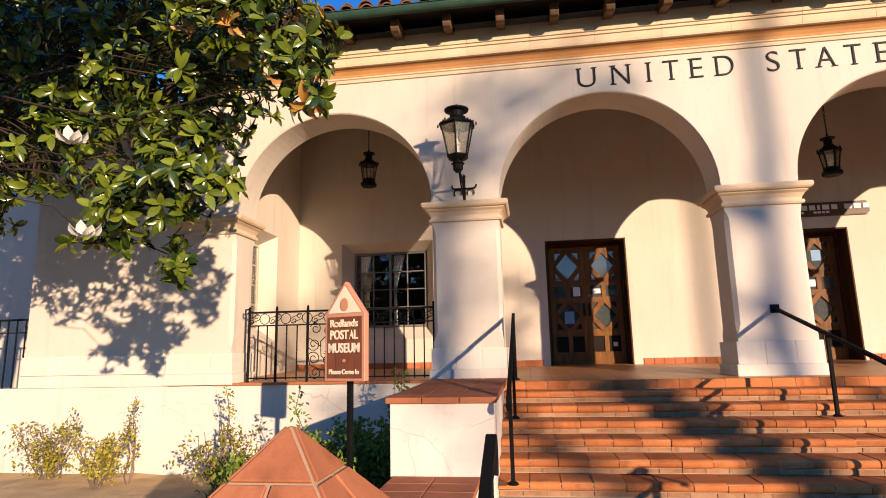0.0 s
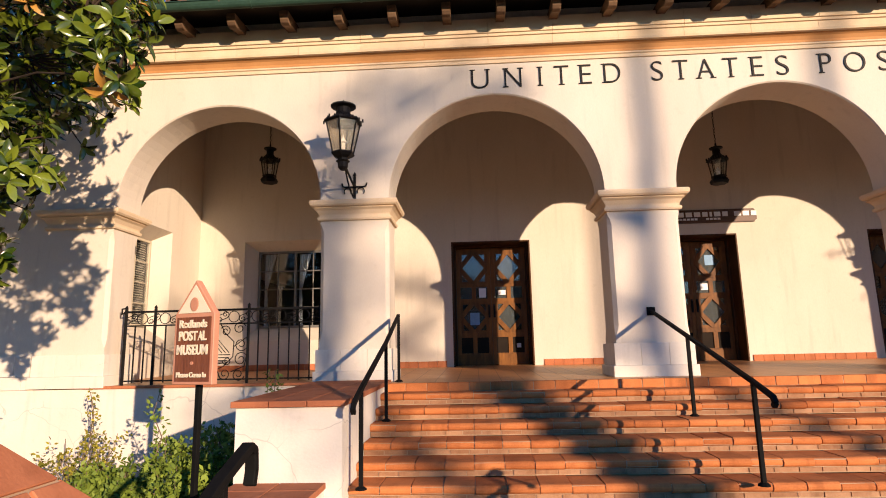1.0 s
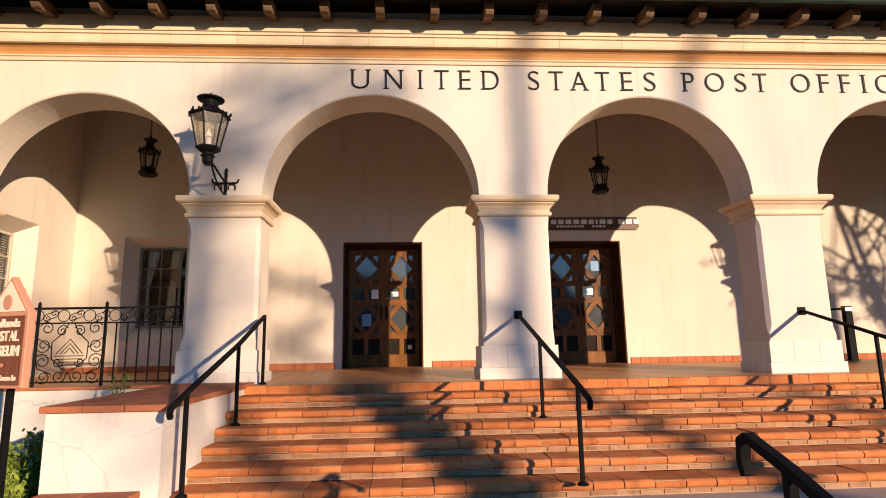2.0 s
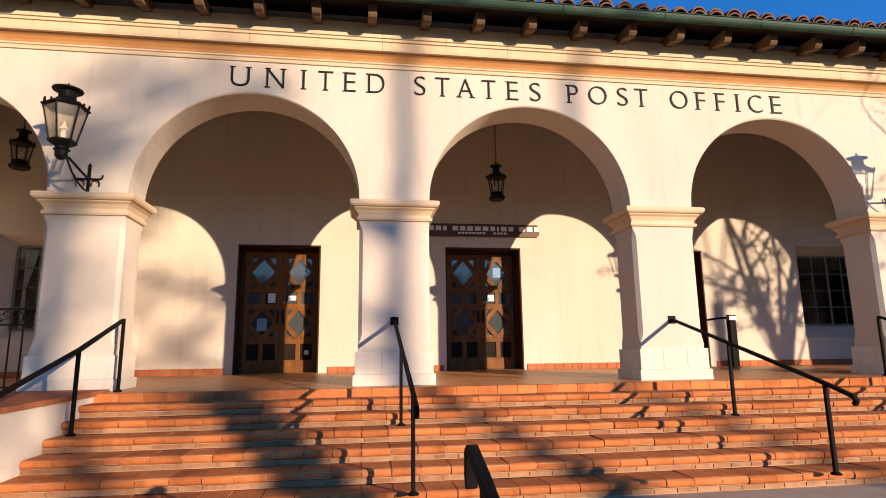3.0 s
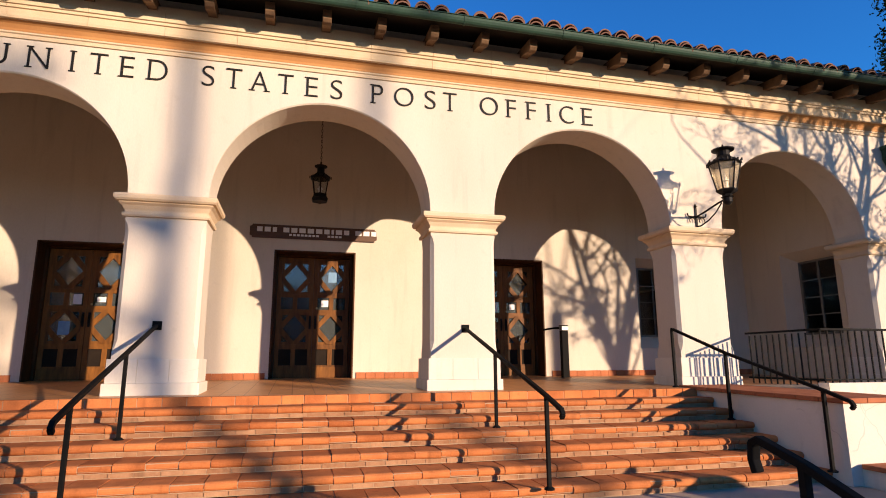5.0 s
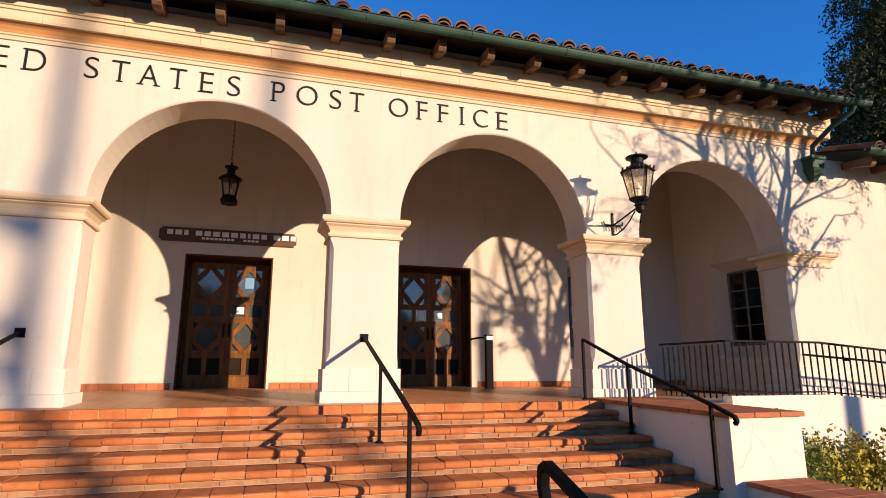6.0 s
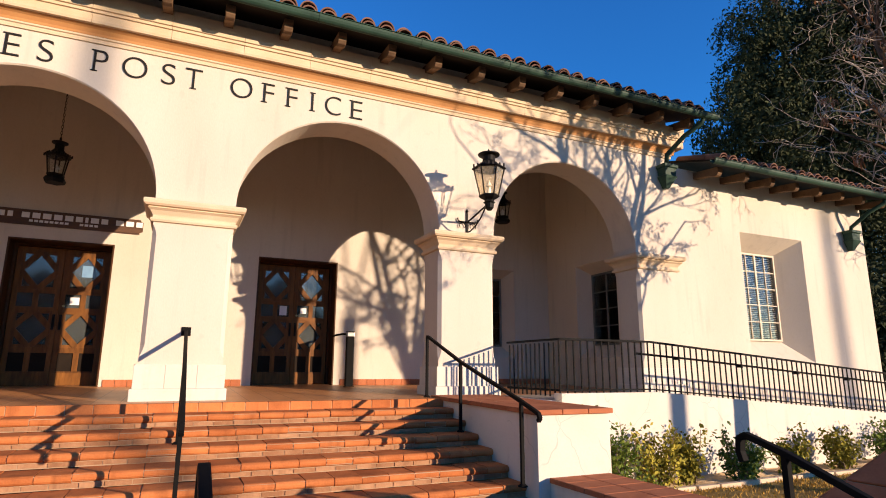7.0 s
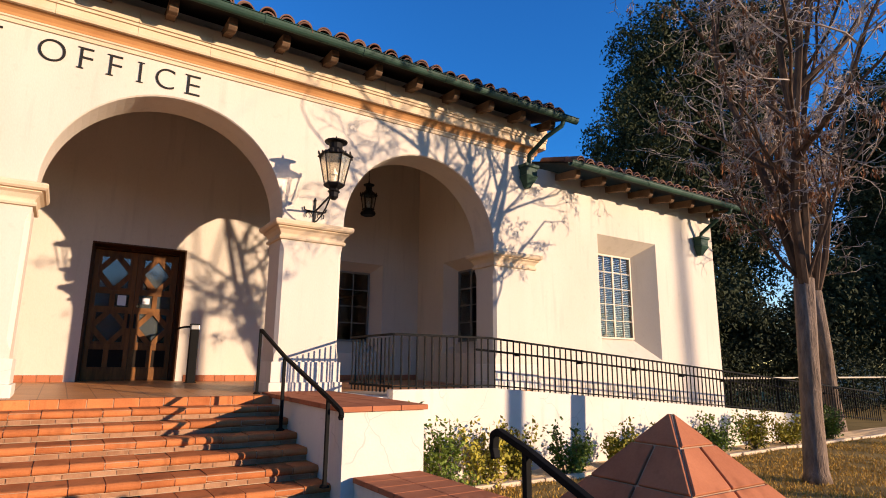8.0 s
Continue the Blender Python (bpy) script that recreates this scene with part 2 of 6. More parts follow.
def rect_ring(x0, x1, y0, y1, z, c=0.0):
    """A rectangle with corners cut by c, at height z."""
    c = max(c, 0.0005)
    return [(x0 + c, y0, z), (x1 - c, y0, z), (x1, y0 + c, z), (x1, y1 - c, z), (x1 - c, y1, z), (x0 + c, y1, z), (x0, y1 - c, z), (x0, y0 + c, z)]


def turned(bm, profile, sides=12, centre=(0, 0, 0), turn=0.0):
    """A turned form from (radius, height) pairs."""
    cx, cy, cz = centre
    return loft(bm, [[(cx + r * math.cos(turn + 2 * math.pi * j / sides), cy + r * math.sin(turn + 2 * math.pi * j / sides), cz + z) for j in range(sides)] for r, z in profile])


def sweep(bm, profile, x0, x1):
    """A moulding: the (y, z) profile run along x, closed at the ends."""
    return loft(bm, [[(x0, y, z) for y, z in profile], [(x1, y, z) for y, z in profile]])


def mesh_of(name, bm, mat, smooth=False):
    bmesh.ops.recalc_face_normals(bm, faces=bm.faces)
    me = bpy.data.meshes.new(name)
    bm.to_mesh(me)
    bm.free()
    me.materials.append(mat)
    if smooth:
        for p in me.polygons:
            p.use_smooth = True
    return me


def part(name, bm, mat, parent=None, label="", smooth=False):
    ob = new(name, mesh_of(name, bm, mat, smooth))
    ob.parent = parent
    if label:
        ob["label"] = label
    return ob


def piece(name, me, parent, m):
    ob = new(name, me)
    ob.parent = parent
    ob.matrix_basis = m
    return ob


def thing(name, label, category, group="", at=(0, 0, 0), turn=0.0):
    ob = new(name)
    ob.empty_display_size = 0.1
    ob.matrix_basis = pose(*at, 0, 0, turn)
    return tagged(ob, label, category, group)


def structure(name, bm, mat, label="", category="", smooth=False):
    return tagged(part(name, bm, mat, None, "", smooth), label, category, kind="structure")


def holed_wall(bm, u0, u1, v0, v1, depth, holes, m):
    """A wall in local u (along), v (up) and w (into the wall), with openings (outer u0, u1, v0, v1, inner u0, u1, v0, v1) that may be splayed."""
    for side, w in ((0, 0.0), (4, depth)):
        us = sorted({u0, u1, *(h[side + k] for h in holes for k in (0, 1))})
        vs = sorted({v0, v1, *(h[side + k] for h in holes for k in (2, 3))})
        grid = {(u, v): bm.verts.new(m @ Vector((u, w, v))) for u in us for v in vs}
        for ua, ub in zip(us, us[1:]):
            for va, vb in zip(vs, vs[1:]):
                cu, cv = (ua + ub) / 2, (va + vb) / 2
                if any(h[side] < cu < h[side + 1] and h[side + 2] < cv < h[side + 3] for h in holes):
                    continue
                bm.faces.new((grid[ua, va], grid[ub, va], grid[ub, vb], grid[ua, vb]))
    def ring(h, side, w):
        a, b, c, d = h[side:side + 4]
        return [m @ Vector(p) for p in ((a, w, c), (b, w, c), (b, w, d), (a, w, d))]
    for h in [*holes, (u0, u1, v0, v1) * 2]:
        A, B = [bm.verts.new(p) for p in ring(h, 0, 0.0)], [bm.verts.new(p) for p in ring(h, 4, depth)]
        for j in range(4):
            bm.faces.new((A[j], A[(j + 1) % 4], B[(j + 1) % 4], B[j]))
    return bm

# ---- large structure ----
FACE, BACK, DOOR_WALL = 8.62, 9.27, 12.28     # arcade front, arcade back, wall with the doors
MID, BAY, RADIUS, SPRING = 5.533, 4.279, 1.615, 3.66
CENTRES = [MID + BAY * k for k in (-2, -1, 0, 1, 2)]
PIERS = [MID + BAY * (k - 2.5) for k in range(6)]
PIER_HALF = BAY / 2 - RADIUS
LEFT_END, RIGHT_END = -5.06, 16.13            # inner faces of the loggia's end walls
GARDEN = -0.38


def terrace_z(y):
    return 0.955 + (y - 8.14) * 0.021


# ground: one sheet to the horizon, stepped lawn and soil beds, landing and footway
b = bmesh.new()
box(b, -900, 900, -900, 900, -1.2, -0.46)
structure("ground", b, GRASS_SOIL, "dry ground reaching away on all sides", "ground")
b = bmesh.new()
box(b, -60, 80, -3.2, 1.5, -0.46, -0.30)
structure("pavement", b, PAVING, "worn concrete footway along the street", "pavement")
b = bmesh.new()
box(b, -200, 200, -13.5, -3.3, -0.46, -0.44)
structure("road", b, ASPHALT, "grey asphalt street", "road")
b = bmesh.new()
box(b, -0.55, 11.42, 2.3, 8.2, -0.46, 0.0)
box(b, -0.55, 11.42, 1.9, 2.3, -0.46, -0.15)
structure("landing", b, PAVING, "concrete landing below the broad steps", "landing")
b = bmesh.new()
for x0, x1, y0, y1, z in ((-30.0, -1.3, 1.5, 8.65, GARDEN), (12.2, 60.0, 6.3, 7.1, -0.20)):
    n = 60
    vs = [[b.verts.new((x0 + (x1 - x0) * i / n, y0 + (y1 - y0) * j / 12, z + 0.05 * noise.noise((i * 0.9, j * 0.9, 3)))) for j in range(13)] for i in range(n + 1)]
    for i in range(n):
        for j in range(12):
            b.faces.new((vs[i][j], vs[i + 1][j], vs[i + 1][j + 1], vs[i][j + 1]))
structure("flower_bed", b, SOIL, "bare dry tan soil bed against the white wall", "soil")
b = bmesh.new()
n = 60
vs = [[b.verts.new((12.2 + 50 * (i / n) ** 1.5, 1.5 + 4.85 * j / 16, -0.22 + 0.03 * noise.noise((i * 0.7, j * 0.5, 1)))) for j in range(17)] for i in range(n + 1)]
for i in range(n):
    for j in range(16):
        b.faces.new((vs[i][j], vs[i + 1][j], vs[i + 1][j + 1], vs[i][j + 1]))
structure("lawn", b, GRASS_SOIL, "patchy dry golden lawn", "lawn")

# arcade wall above the springing, with five round arches cut through
WALL_TOP = 6.66
b = bmesh.new()
samples = []
x_lo, x_hi = PIERS[0] - PIER_HALF, PIERS[-1] + PIER_HALF
for c in CENTRES:
    samples += [(c - RADIUS * math.cos(math.pi * i / 40), SPRING + RADIUS * math.sin(math.pi * i / 40)) for i in range(41)]
samples = [(x_lo, SPRING)] + samples + [(x_hi, SPRING)]
rows = [[b.verts.new((x, y, z)) for x, z in samples] for y in (FACE, FACE + 0.02, BACK)]
for i, (x, z) in enumerate(samples):          # a soft arris along each arch
    rows[0][i].co.z = z + (0.02 if 0 < i < len(samples) - 1 else 0)
tops = [[b.verts.new((x, y, WALL_TOP)) for x, z in samples] for y in (FACE, BACK)]
for i in range(len(samples) - 1):
    b.faces.new((rows[0][i], rows[0][i + 1], tops[0][i + 1], tops[0][i]))
    b.faces.new((rows[2][i], rows[2][i + 1], tops[1][i + 1], tops[1][i]))
    b.faces.new((tops[0][i], tops[0][i + 1], tops[1][i + 1], tops[1][i]))
    for k in (0, 1):
        b.faces.new((rows[k][i], rows[k][i + 1], rows[k + 1][i + 1], rows[k + 1][i]))
for i in (0, -1):
    b.faces.new((rows[0][i], rows[1][i], rows[2][i], tops[1][i], tops[0][i]))
structure("wall_arcade", b, STUCCO, "cream stucco arcade wall with five round arches", "wall")


def pier(x, group="arcade piers"):
    """A stucco pier with stopped chamfers, a two-step stone base and a moulded cap."""
    e = thing("arcade_pier", "cream stucco pier with chamfered edges and stone cap", "pier", group, (x, FACE, 0))
    h, d, z0 = PIER_HALF - 0.005, BACK - FACE, terrace_z(FACE) - 0.02
    bm = bmesh.new()
    cuts = [(z0, 0), (1.44, 0), (1.52, 0.0), (1.60, 0.035), (1.68, 0.055), (3.16, 0.055), (3.24, 0.035), (3.31, 0), (SPRING, 0)]
    loft(bm, [rect_ring(-h, h, 0, d, z, c) for z, c in cuts])
    part("shaft", bm, STUCCO, e)
    bm = bmesh.new()
    box(bm, -h - 0.07, h + 0.07, -0.07, d + 0.07, z0, 1.12, 0.012)
    part("base_step", bm, WHITE_STUCCO, e)
    bm = bmesh.new()
    for u0, u1 in ((-h - 0.04, -0.19), (-0.188, 0.2), (0.202, h + 0.04)):
        box(bm, u0, u1, -0.04, d + 0.04, 1.12, 1.43, 0.006)
    part("base_stone", bm, WHITE_STUCCO, e)
    bm = bmesh.new()
    outs = [(3.345, 0.0), (3.35, 0.035), (3.375, 0.045), (3.40, 0.04), (3.405, 0.018), (3.43, 0.018), (3.445, 0.022), (3.50, 0.055), (3.53, 0.095), (3.534, 0.078), (3.55, 0.078), (3.555, 0.115), (3.58, 0.138), (3.62, 0.145), (3.645, 0.135), (3.657, 0.10)]
    loft(bm, [rect_ring(-h - o, h + o, -o, d + o, z, 0.004) for z, o in outs])
    part("capital", bm, STONE, e, "warm cast-stone moulded cap")
    return e


for x in PIERS:
    pier(x)

# wings beside the arcade
b = bmesh.new()
holed_wall(b, -0.075, 23.25 - x_hi, -1.0, 5.62, 0.5, [(18.72 - x_hi, 20.80 - x_hi, 1.56, 4.40, 19.05 - x_hi, 20.35 - x_hi, 2.06, 4.05)], Matrix.Translation((x_hi, FACE + 0.004, 0)))
structure("wall_east_wing", b, STUCCO, "cream stucco wing wall with one deep window", "wall")
b = bmesh.new()
box(b, 22.75, 23.25, FACE + 0.5, 22, -1.0, 5.62)
structure("wall_east_return", b, STUCCO, "cream stucco side wall of the wing", "wall")
b = bmesh.new()
box(b, -8.3, x_lo + 0.075, FACE + 0.004, FACE + 0.5, 0.95, 5.62)
structure("wall_west_wing", b, STUCCO, "cream stucco wing wall dappled with leaf shade", "wall")
b = bmesh.new()
box(b, -8.3, -7.9, FACE + 0.5, 11.0, -1.0, 5.62)
box(b, -20, -8.3, 10.6, 11.0, -1.0, 5.62)
structure("wall_west_recess", b, STUCCO, "set-back cream stucco wall", "wall")
b = bmesh.new()
box(b, -8.34, -1.37, FACE - 0.015, FACE + 0.6, -1.0, 0.93)
structure("wall_plinth", b, WHITE_STUCCO, "white stucco plinth below the loggia", "wall")
b = bmesh.new()
box(b, -20, -8.34, FACE + 0.02, FACE + 0.4, -1.0, 0.93)
structure("wall_west_terrace", b, WHITE_STUCCO, "white stucco retaining wall", "wall")
# upper walls of the arcade block, side returns and ceiling
b = bmesh.new()
for x0, x1 in ((x_lo, x_lo + 0.3), (x_hi - 0.3, x_hi)):
    box(b, x0, x1, BACK, 22, 3.66, 6.8)
structure("wall_upper_sides", b, STUCCO, "stucco side walls of the higher block", "wall")
b = bmesh.new()
box(b, LEFT_END - 0.3, RIGHT_END + 0.3, BACK, DOOR_WALL + 0.36, 6.80, 6.90)
structure("ceiling", b, CEIL, "plain plaster loggia ceiling", "ceiling")

# loggia back wall with three doors and two windows
DOOR_HALF, DOOR_TOP = 0.83, 3.65
holes = [(c - DOOR_HALF, c + DOOR_HALF, 0.9, DOOR_TOP) * 2 for c in CENTRES[1:4]]
for c in (CENTRES[0], CENTRES[4]):
    holes.append((c - 1.03, c + 1.03, 1.66, 3.80, c - 0.82, c + 0.82, 1.95, 3.60))
b = bmesh.new()
holed_wall(b, LEFT_END - 0.3, RIGHT_END + 0.3, 0.9, 6.80, 0.36, holes, Matrix.Translation((0, DOOR_WALL, 0)))
structure("wall_doors", b, STUCCO, "cream stucco loggia wall with doors and windows", "wall")
# end walls with a window each
for name, x, turn, mirror in (("wall_loggia_west", LEFT_END, 90, 1), ("wall_loggia_east", RIGHT_END, -90, -1)):
    b = bmesh.new()
    if turn == 90:      # faces east
        m = Matrix(((0, -1, 0, x), (1, 0, 0, BACK), (0, 0, 1, 0), (0, 0, 0, 1)))
    else:
        m = Matrix(((0, 1, 0, x), (1, 0, 0, BACK), (0, 0, 1, 0), (0, 0, 0, 1)))
    holed_wall(b, 0, DOOR_WALL - BACK, 0.9, 6.80, 0.36, [(0.45, 1.85, 1.66, 3.80, 0.66, 1.64, 1.95, 3.58)], m)
    structure(name, b, STUCCO, "cream stucco end wall of the loggia", "wall")
# rooms behind the glass, their dimness put into the plaster colour
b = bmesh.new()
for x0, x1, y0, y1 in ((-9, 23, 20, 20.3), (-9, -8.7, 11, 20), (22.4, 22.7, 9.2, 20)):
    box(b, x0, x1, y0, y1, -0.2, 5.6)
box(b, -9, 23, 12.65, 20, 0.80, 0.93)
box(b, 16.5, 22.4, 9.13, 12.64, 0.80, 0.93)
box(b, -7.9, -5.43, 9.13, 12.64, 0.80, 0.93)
structure("wall_rooms", b, DARK_ROOM, "rooms behind the windows, coloured dark for indoor shade", "wall")
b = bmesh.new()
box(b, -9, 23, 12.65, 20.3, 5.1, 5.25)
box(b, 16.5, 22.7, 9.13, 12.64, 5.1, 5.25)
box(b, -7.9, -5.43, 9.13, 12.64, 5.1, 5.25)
structure("ceiling_rooms", b, DARK_ROOM, "room ceiling coloured dark for indoor shade", "ceiling")

# terrace floor, falling slightly to the steps
T_EDGE = 8.13
b = bmesh.new()
ring = [(-5.4, BACK - 0.64), (-1.37, BACK - 0.64), (-1.37, T_EDGE + 0.10), (12.3, T_EDGE + 0.10), (12.3, FACE), (16.6, FACE), (16.6, DOOR_WALL + 0.4), (-5.4, DOOR_WALL + 0.4)]
loft(b, [[(x, y, 0.3) for x, y in ring], [(x, y, terrace_z(y)) for x, y in ring]])
floor_slab = structure("floor", b, FLOOR_TILE, "worn glossy red-brown tile floor of the loggia", "floor")

# flight of steps: mortar core, brick risers and bullnosed tiles
RISE, GO, STEP_X0, STEP_X1 = 0.141, 0.378, -0.36, 11.30
STEP_FRONTS = [5.86 + GO * i for i in range(6)]
b = bmesh.new()
for i, y in enumerate(STEP_FRONTS):
    box(b, STEP_X0, STEP_X1, y + 0.035, T_EDGE + 0.3, RISE * i, RISE * (i + 1) - 0.083)
    box(b, STEP_X0 + 0.003, STEP_X1 - 0.003, y + 0.016, y + GO + 0.02, RISE * (i + 1) - 0.070, RISE * (i + 1) - 0.011)     # pointing between the tiles
box(b, STEP_X0, STEP_X1, T_EDGE + 0.007, T_EDGE + 0.3, RISE * 6 - 0.05, 0.945)
steps = structure("steps", b, MORTAR, "broad flight of six terracotta-tiled steps", "steps")

# pedestals that close the flight, low walls and pyramid-capped piers
def pedestal(name, x0, x1):
    e = thing(name, "white stucco pedestal with a terracotta tile top", "pedestal", "step pedestals")
    bm = bmesh.new()
    loft(bm, [[(x0, 5.62, -0.46), (x1, 5.62, -0.46), (x1, FACE - 0.09, -0.46), (x0, FACE - 0.09, -0.46)],
              [(x0, 5.62, 0.895), (x1, 5.62, 0.895), (x1, FACE - 0.09, 0.93), (x0, FACE - 0.09, 0.93)]])
    part("body", bm, WHITE_STUCCO, e)
    w, n, k = x1 - x0 + 0.08, 9, 3
    for j in range(n):
        for i in range(k):
            bm = bmesh.new()
            y0, y1 = 5.58 + (FACE - 5.68) * j / n, 5.58 + (FACE - 5.68) * (j + 1) / n - 0.008
            a0, a1 = x0 - 0.04 + w * i / k, x0 - 0.04 + w * (i + 1) / k - 0.008
            box(bm, a0, a1, y0, y1, 0.90, 0.957, 0.008)
            for v in bm.verts:
                v.co.z += (v.co.y - 5.6) * 0.012
            part("cap_tile", bm, CAP_TILE, e)
    return e


pedestal("pedestal", -1.36, STEP_X0)
pedestal("pedestal", STEP_X1, 12.30)


def low_wall(x0, x1):
    e = thing("low_wall", "low white stucco wall with a terracotta tile top", "low wall", "low walls")
    bm = bmesh.new()
    box(bm, x0, x1, 2.9, 5.62, -0.46, 0.185)
    part("body", bm, WHITE_STUCCO, e)
    for j in range(9):
        for i in range(2):
            bm = bmesh.new()
            a0 = x0 - 0.03 + (x1 - x0 + 0.06) * i / 2
            box(bm, a0, a0 + (x1 - x0 + 0.06) / 2 - 0.008, 2.9 + 0.3 * j, 2.9 + 0.3 * j + 0.292, 0.185, 0.24, 0.008)
            part("cap_tile", bm, CAP_TILE, e)
    return e


low_wall(-1.30, -0.52)
low_wall(11.45, 12.22)


def pyramid_pier(x, y, half=0.62, top=1.10, foot=0.42):
    e = thing("pyramid_pier", "squat pier with a pyramid cap of terracotta slabs", "gate pier", "gate piers", (x, y, 0))
    bm = bmesh.new()
    box(bm, -half + 0.08, half - 0.08, -half + 0.08, half - 0.08, -0.46, foot - 0.04)
    part("body", bm, WHITE_STUCCO, e)
    bm = bmesh.new()
    loft(bm, [rect_ring(-half + 0.02, half - 0.02, -half + 0.02, half - 0.02, foot - 0.04), rect_ring(-half + 0.02, half - 0.02, -half + 0.02, half - 0.02, foot),
              rect_ring(-0.01, 0.01, -0.01, 0.01, top - 0.012)])
    part("core", bm, MORTAR, e)
    levels = [0.0, 0.36, 0.70, 0.985]
    for q in range(4):
        m = pose(0, 0, 0, 0, 0, 90 * q)
        for k in range(3):
            for s in ((-1, 0), (0, 1)) if k < 2 else ((-1, 1),):
                t0, t1 = levels[k] + 0.008, levels[k + 1] - 0.008
                g = 0.010
                bm = bmesh.new()
                corners = []
                for t in (t0, t1):
                    w = half * (1 - t)
                    u0, u1 = s[0] * (w - 0.012) + g * (s[0] == 0), s[1] * (w - 0.012) - g * (s[1] == 0)
                    z = foot + (top - foot) * t
                    corners.append([(u0, -w, z), (u1, -w, z)])
                out = Vector((0, -(top - foot), half)).normalized() * 0.018
                base = [Vector(corners[0][0]), Vector(corners[0][1]), Vector(corners[1][1]), Vector(corners[1][0])]
                loft(bm, [[m @ (p - out) for p in base], [m @ (p + out * 0.6) for p in base]])
                bmesh.ops.bevel(bm, geom=list(bm.edges), offset=0.005, segments=1, affect="EDGES")
                part("slab", bm, CAP_TILE, e)
    return e


pyramid_pier(-1.02, 2.42)
pyramid_pier(12.25, 2.30)

# ramp along the east wing with its retaining wall
def ramp_z(x):
    return 1.03 if x < 14.4 else max(-0.1, 1.03 - (x - 14.4) * 0.078)


b = bmesh.new()
xs = [12.62, 14.4, 16, 18, 20, 22, 24.6]
loft(b, [[(x, 6.98, -0.46), (x, 7.16, -0.46), (x, 7.16, ramp_z(x) + 0.03), (x, 6.98, ramp_z(x) + 0.03)] for x in xs])
structure("wall_ramp", b, WHITE_STUCCO, "white stucco retaining wall beside the ramp", "wall")
b = bmesh.new()
loft(b, [[(x, 7.16, -0.46), (x, FACE, -0.46), (x, FACE, ramp_z(x) - 0.06), (x, 7.16, ramp_z(x) - 0.06)] for x in xs])
structure("ramp", b, PAVING, "sloping concrete ramp", "ramp")
b = bmesh.new()
box(b, 12.30, 12.62, 7.10, FACE, -0.46, 0.96)
structure("wall_ramp_end", b, WHITE_STUCCO, "white stucco end of the ramp wall", "wall")

# ---- cornice, eaves and roofs ----
b = bmesh.new()
x0, x1 = x_lo - 0.0, x_hi + 0.05
sweep(b, [(FACE + 0.1, 5.78), (FACE - 0.025, 5.78), (FACE - 0.03, 5.83), (FACE - 0.05, 5.84), (FACE - 0.05, 5.865), (FACE + 0.1, 5.865)], x0, x1)
trim_low = structure("trim", b, STONE, "slim cast-stone string course", "trim")
b = bmesh.new()
sweep(b, [(FACE + 0.1, 5.866), (FACE - 0.055, 5.866), (FACE - 0.06, 5.90), (FACE - 0.09, 5.95), (FACE - 0.14, 5.985), (FACE + 0.1, 5.985)], x0, x1 + 0.06)
structure("trim", b, OCHRE, "ochre terracotta cavetto under the cornice", "trim")
b = bmesh.new()
for i in range(23):
    u0 = x0 + (x1 + 0.2 - x0) * i / 23
    sweep(b, [(FACE + 0.1, 5.986), (FACE - 0.19, 5.986), (FACE - 0.20, 6.02), (FACE - 0.20, 6.12), (FACE - 0.225, 6.125), (FACE - 0.225, 6.165), (FACE - 0.25, 6.17), (FACE - 0.25, 6.40), (FACE + 0.1, 6.40)], u0, u0 + (x1 + 0.2 - x0) / 23 - 0.004)
structure("cornice", b, STONE, "warm cast-stone cornice in long blocks", "cornice")


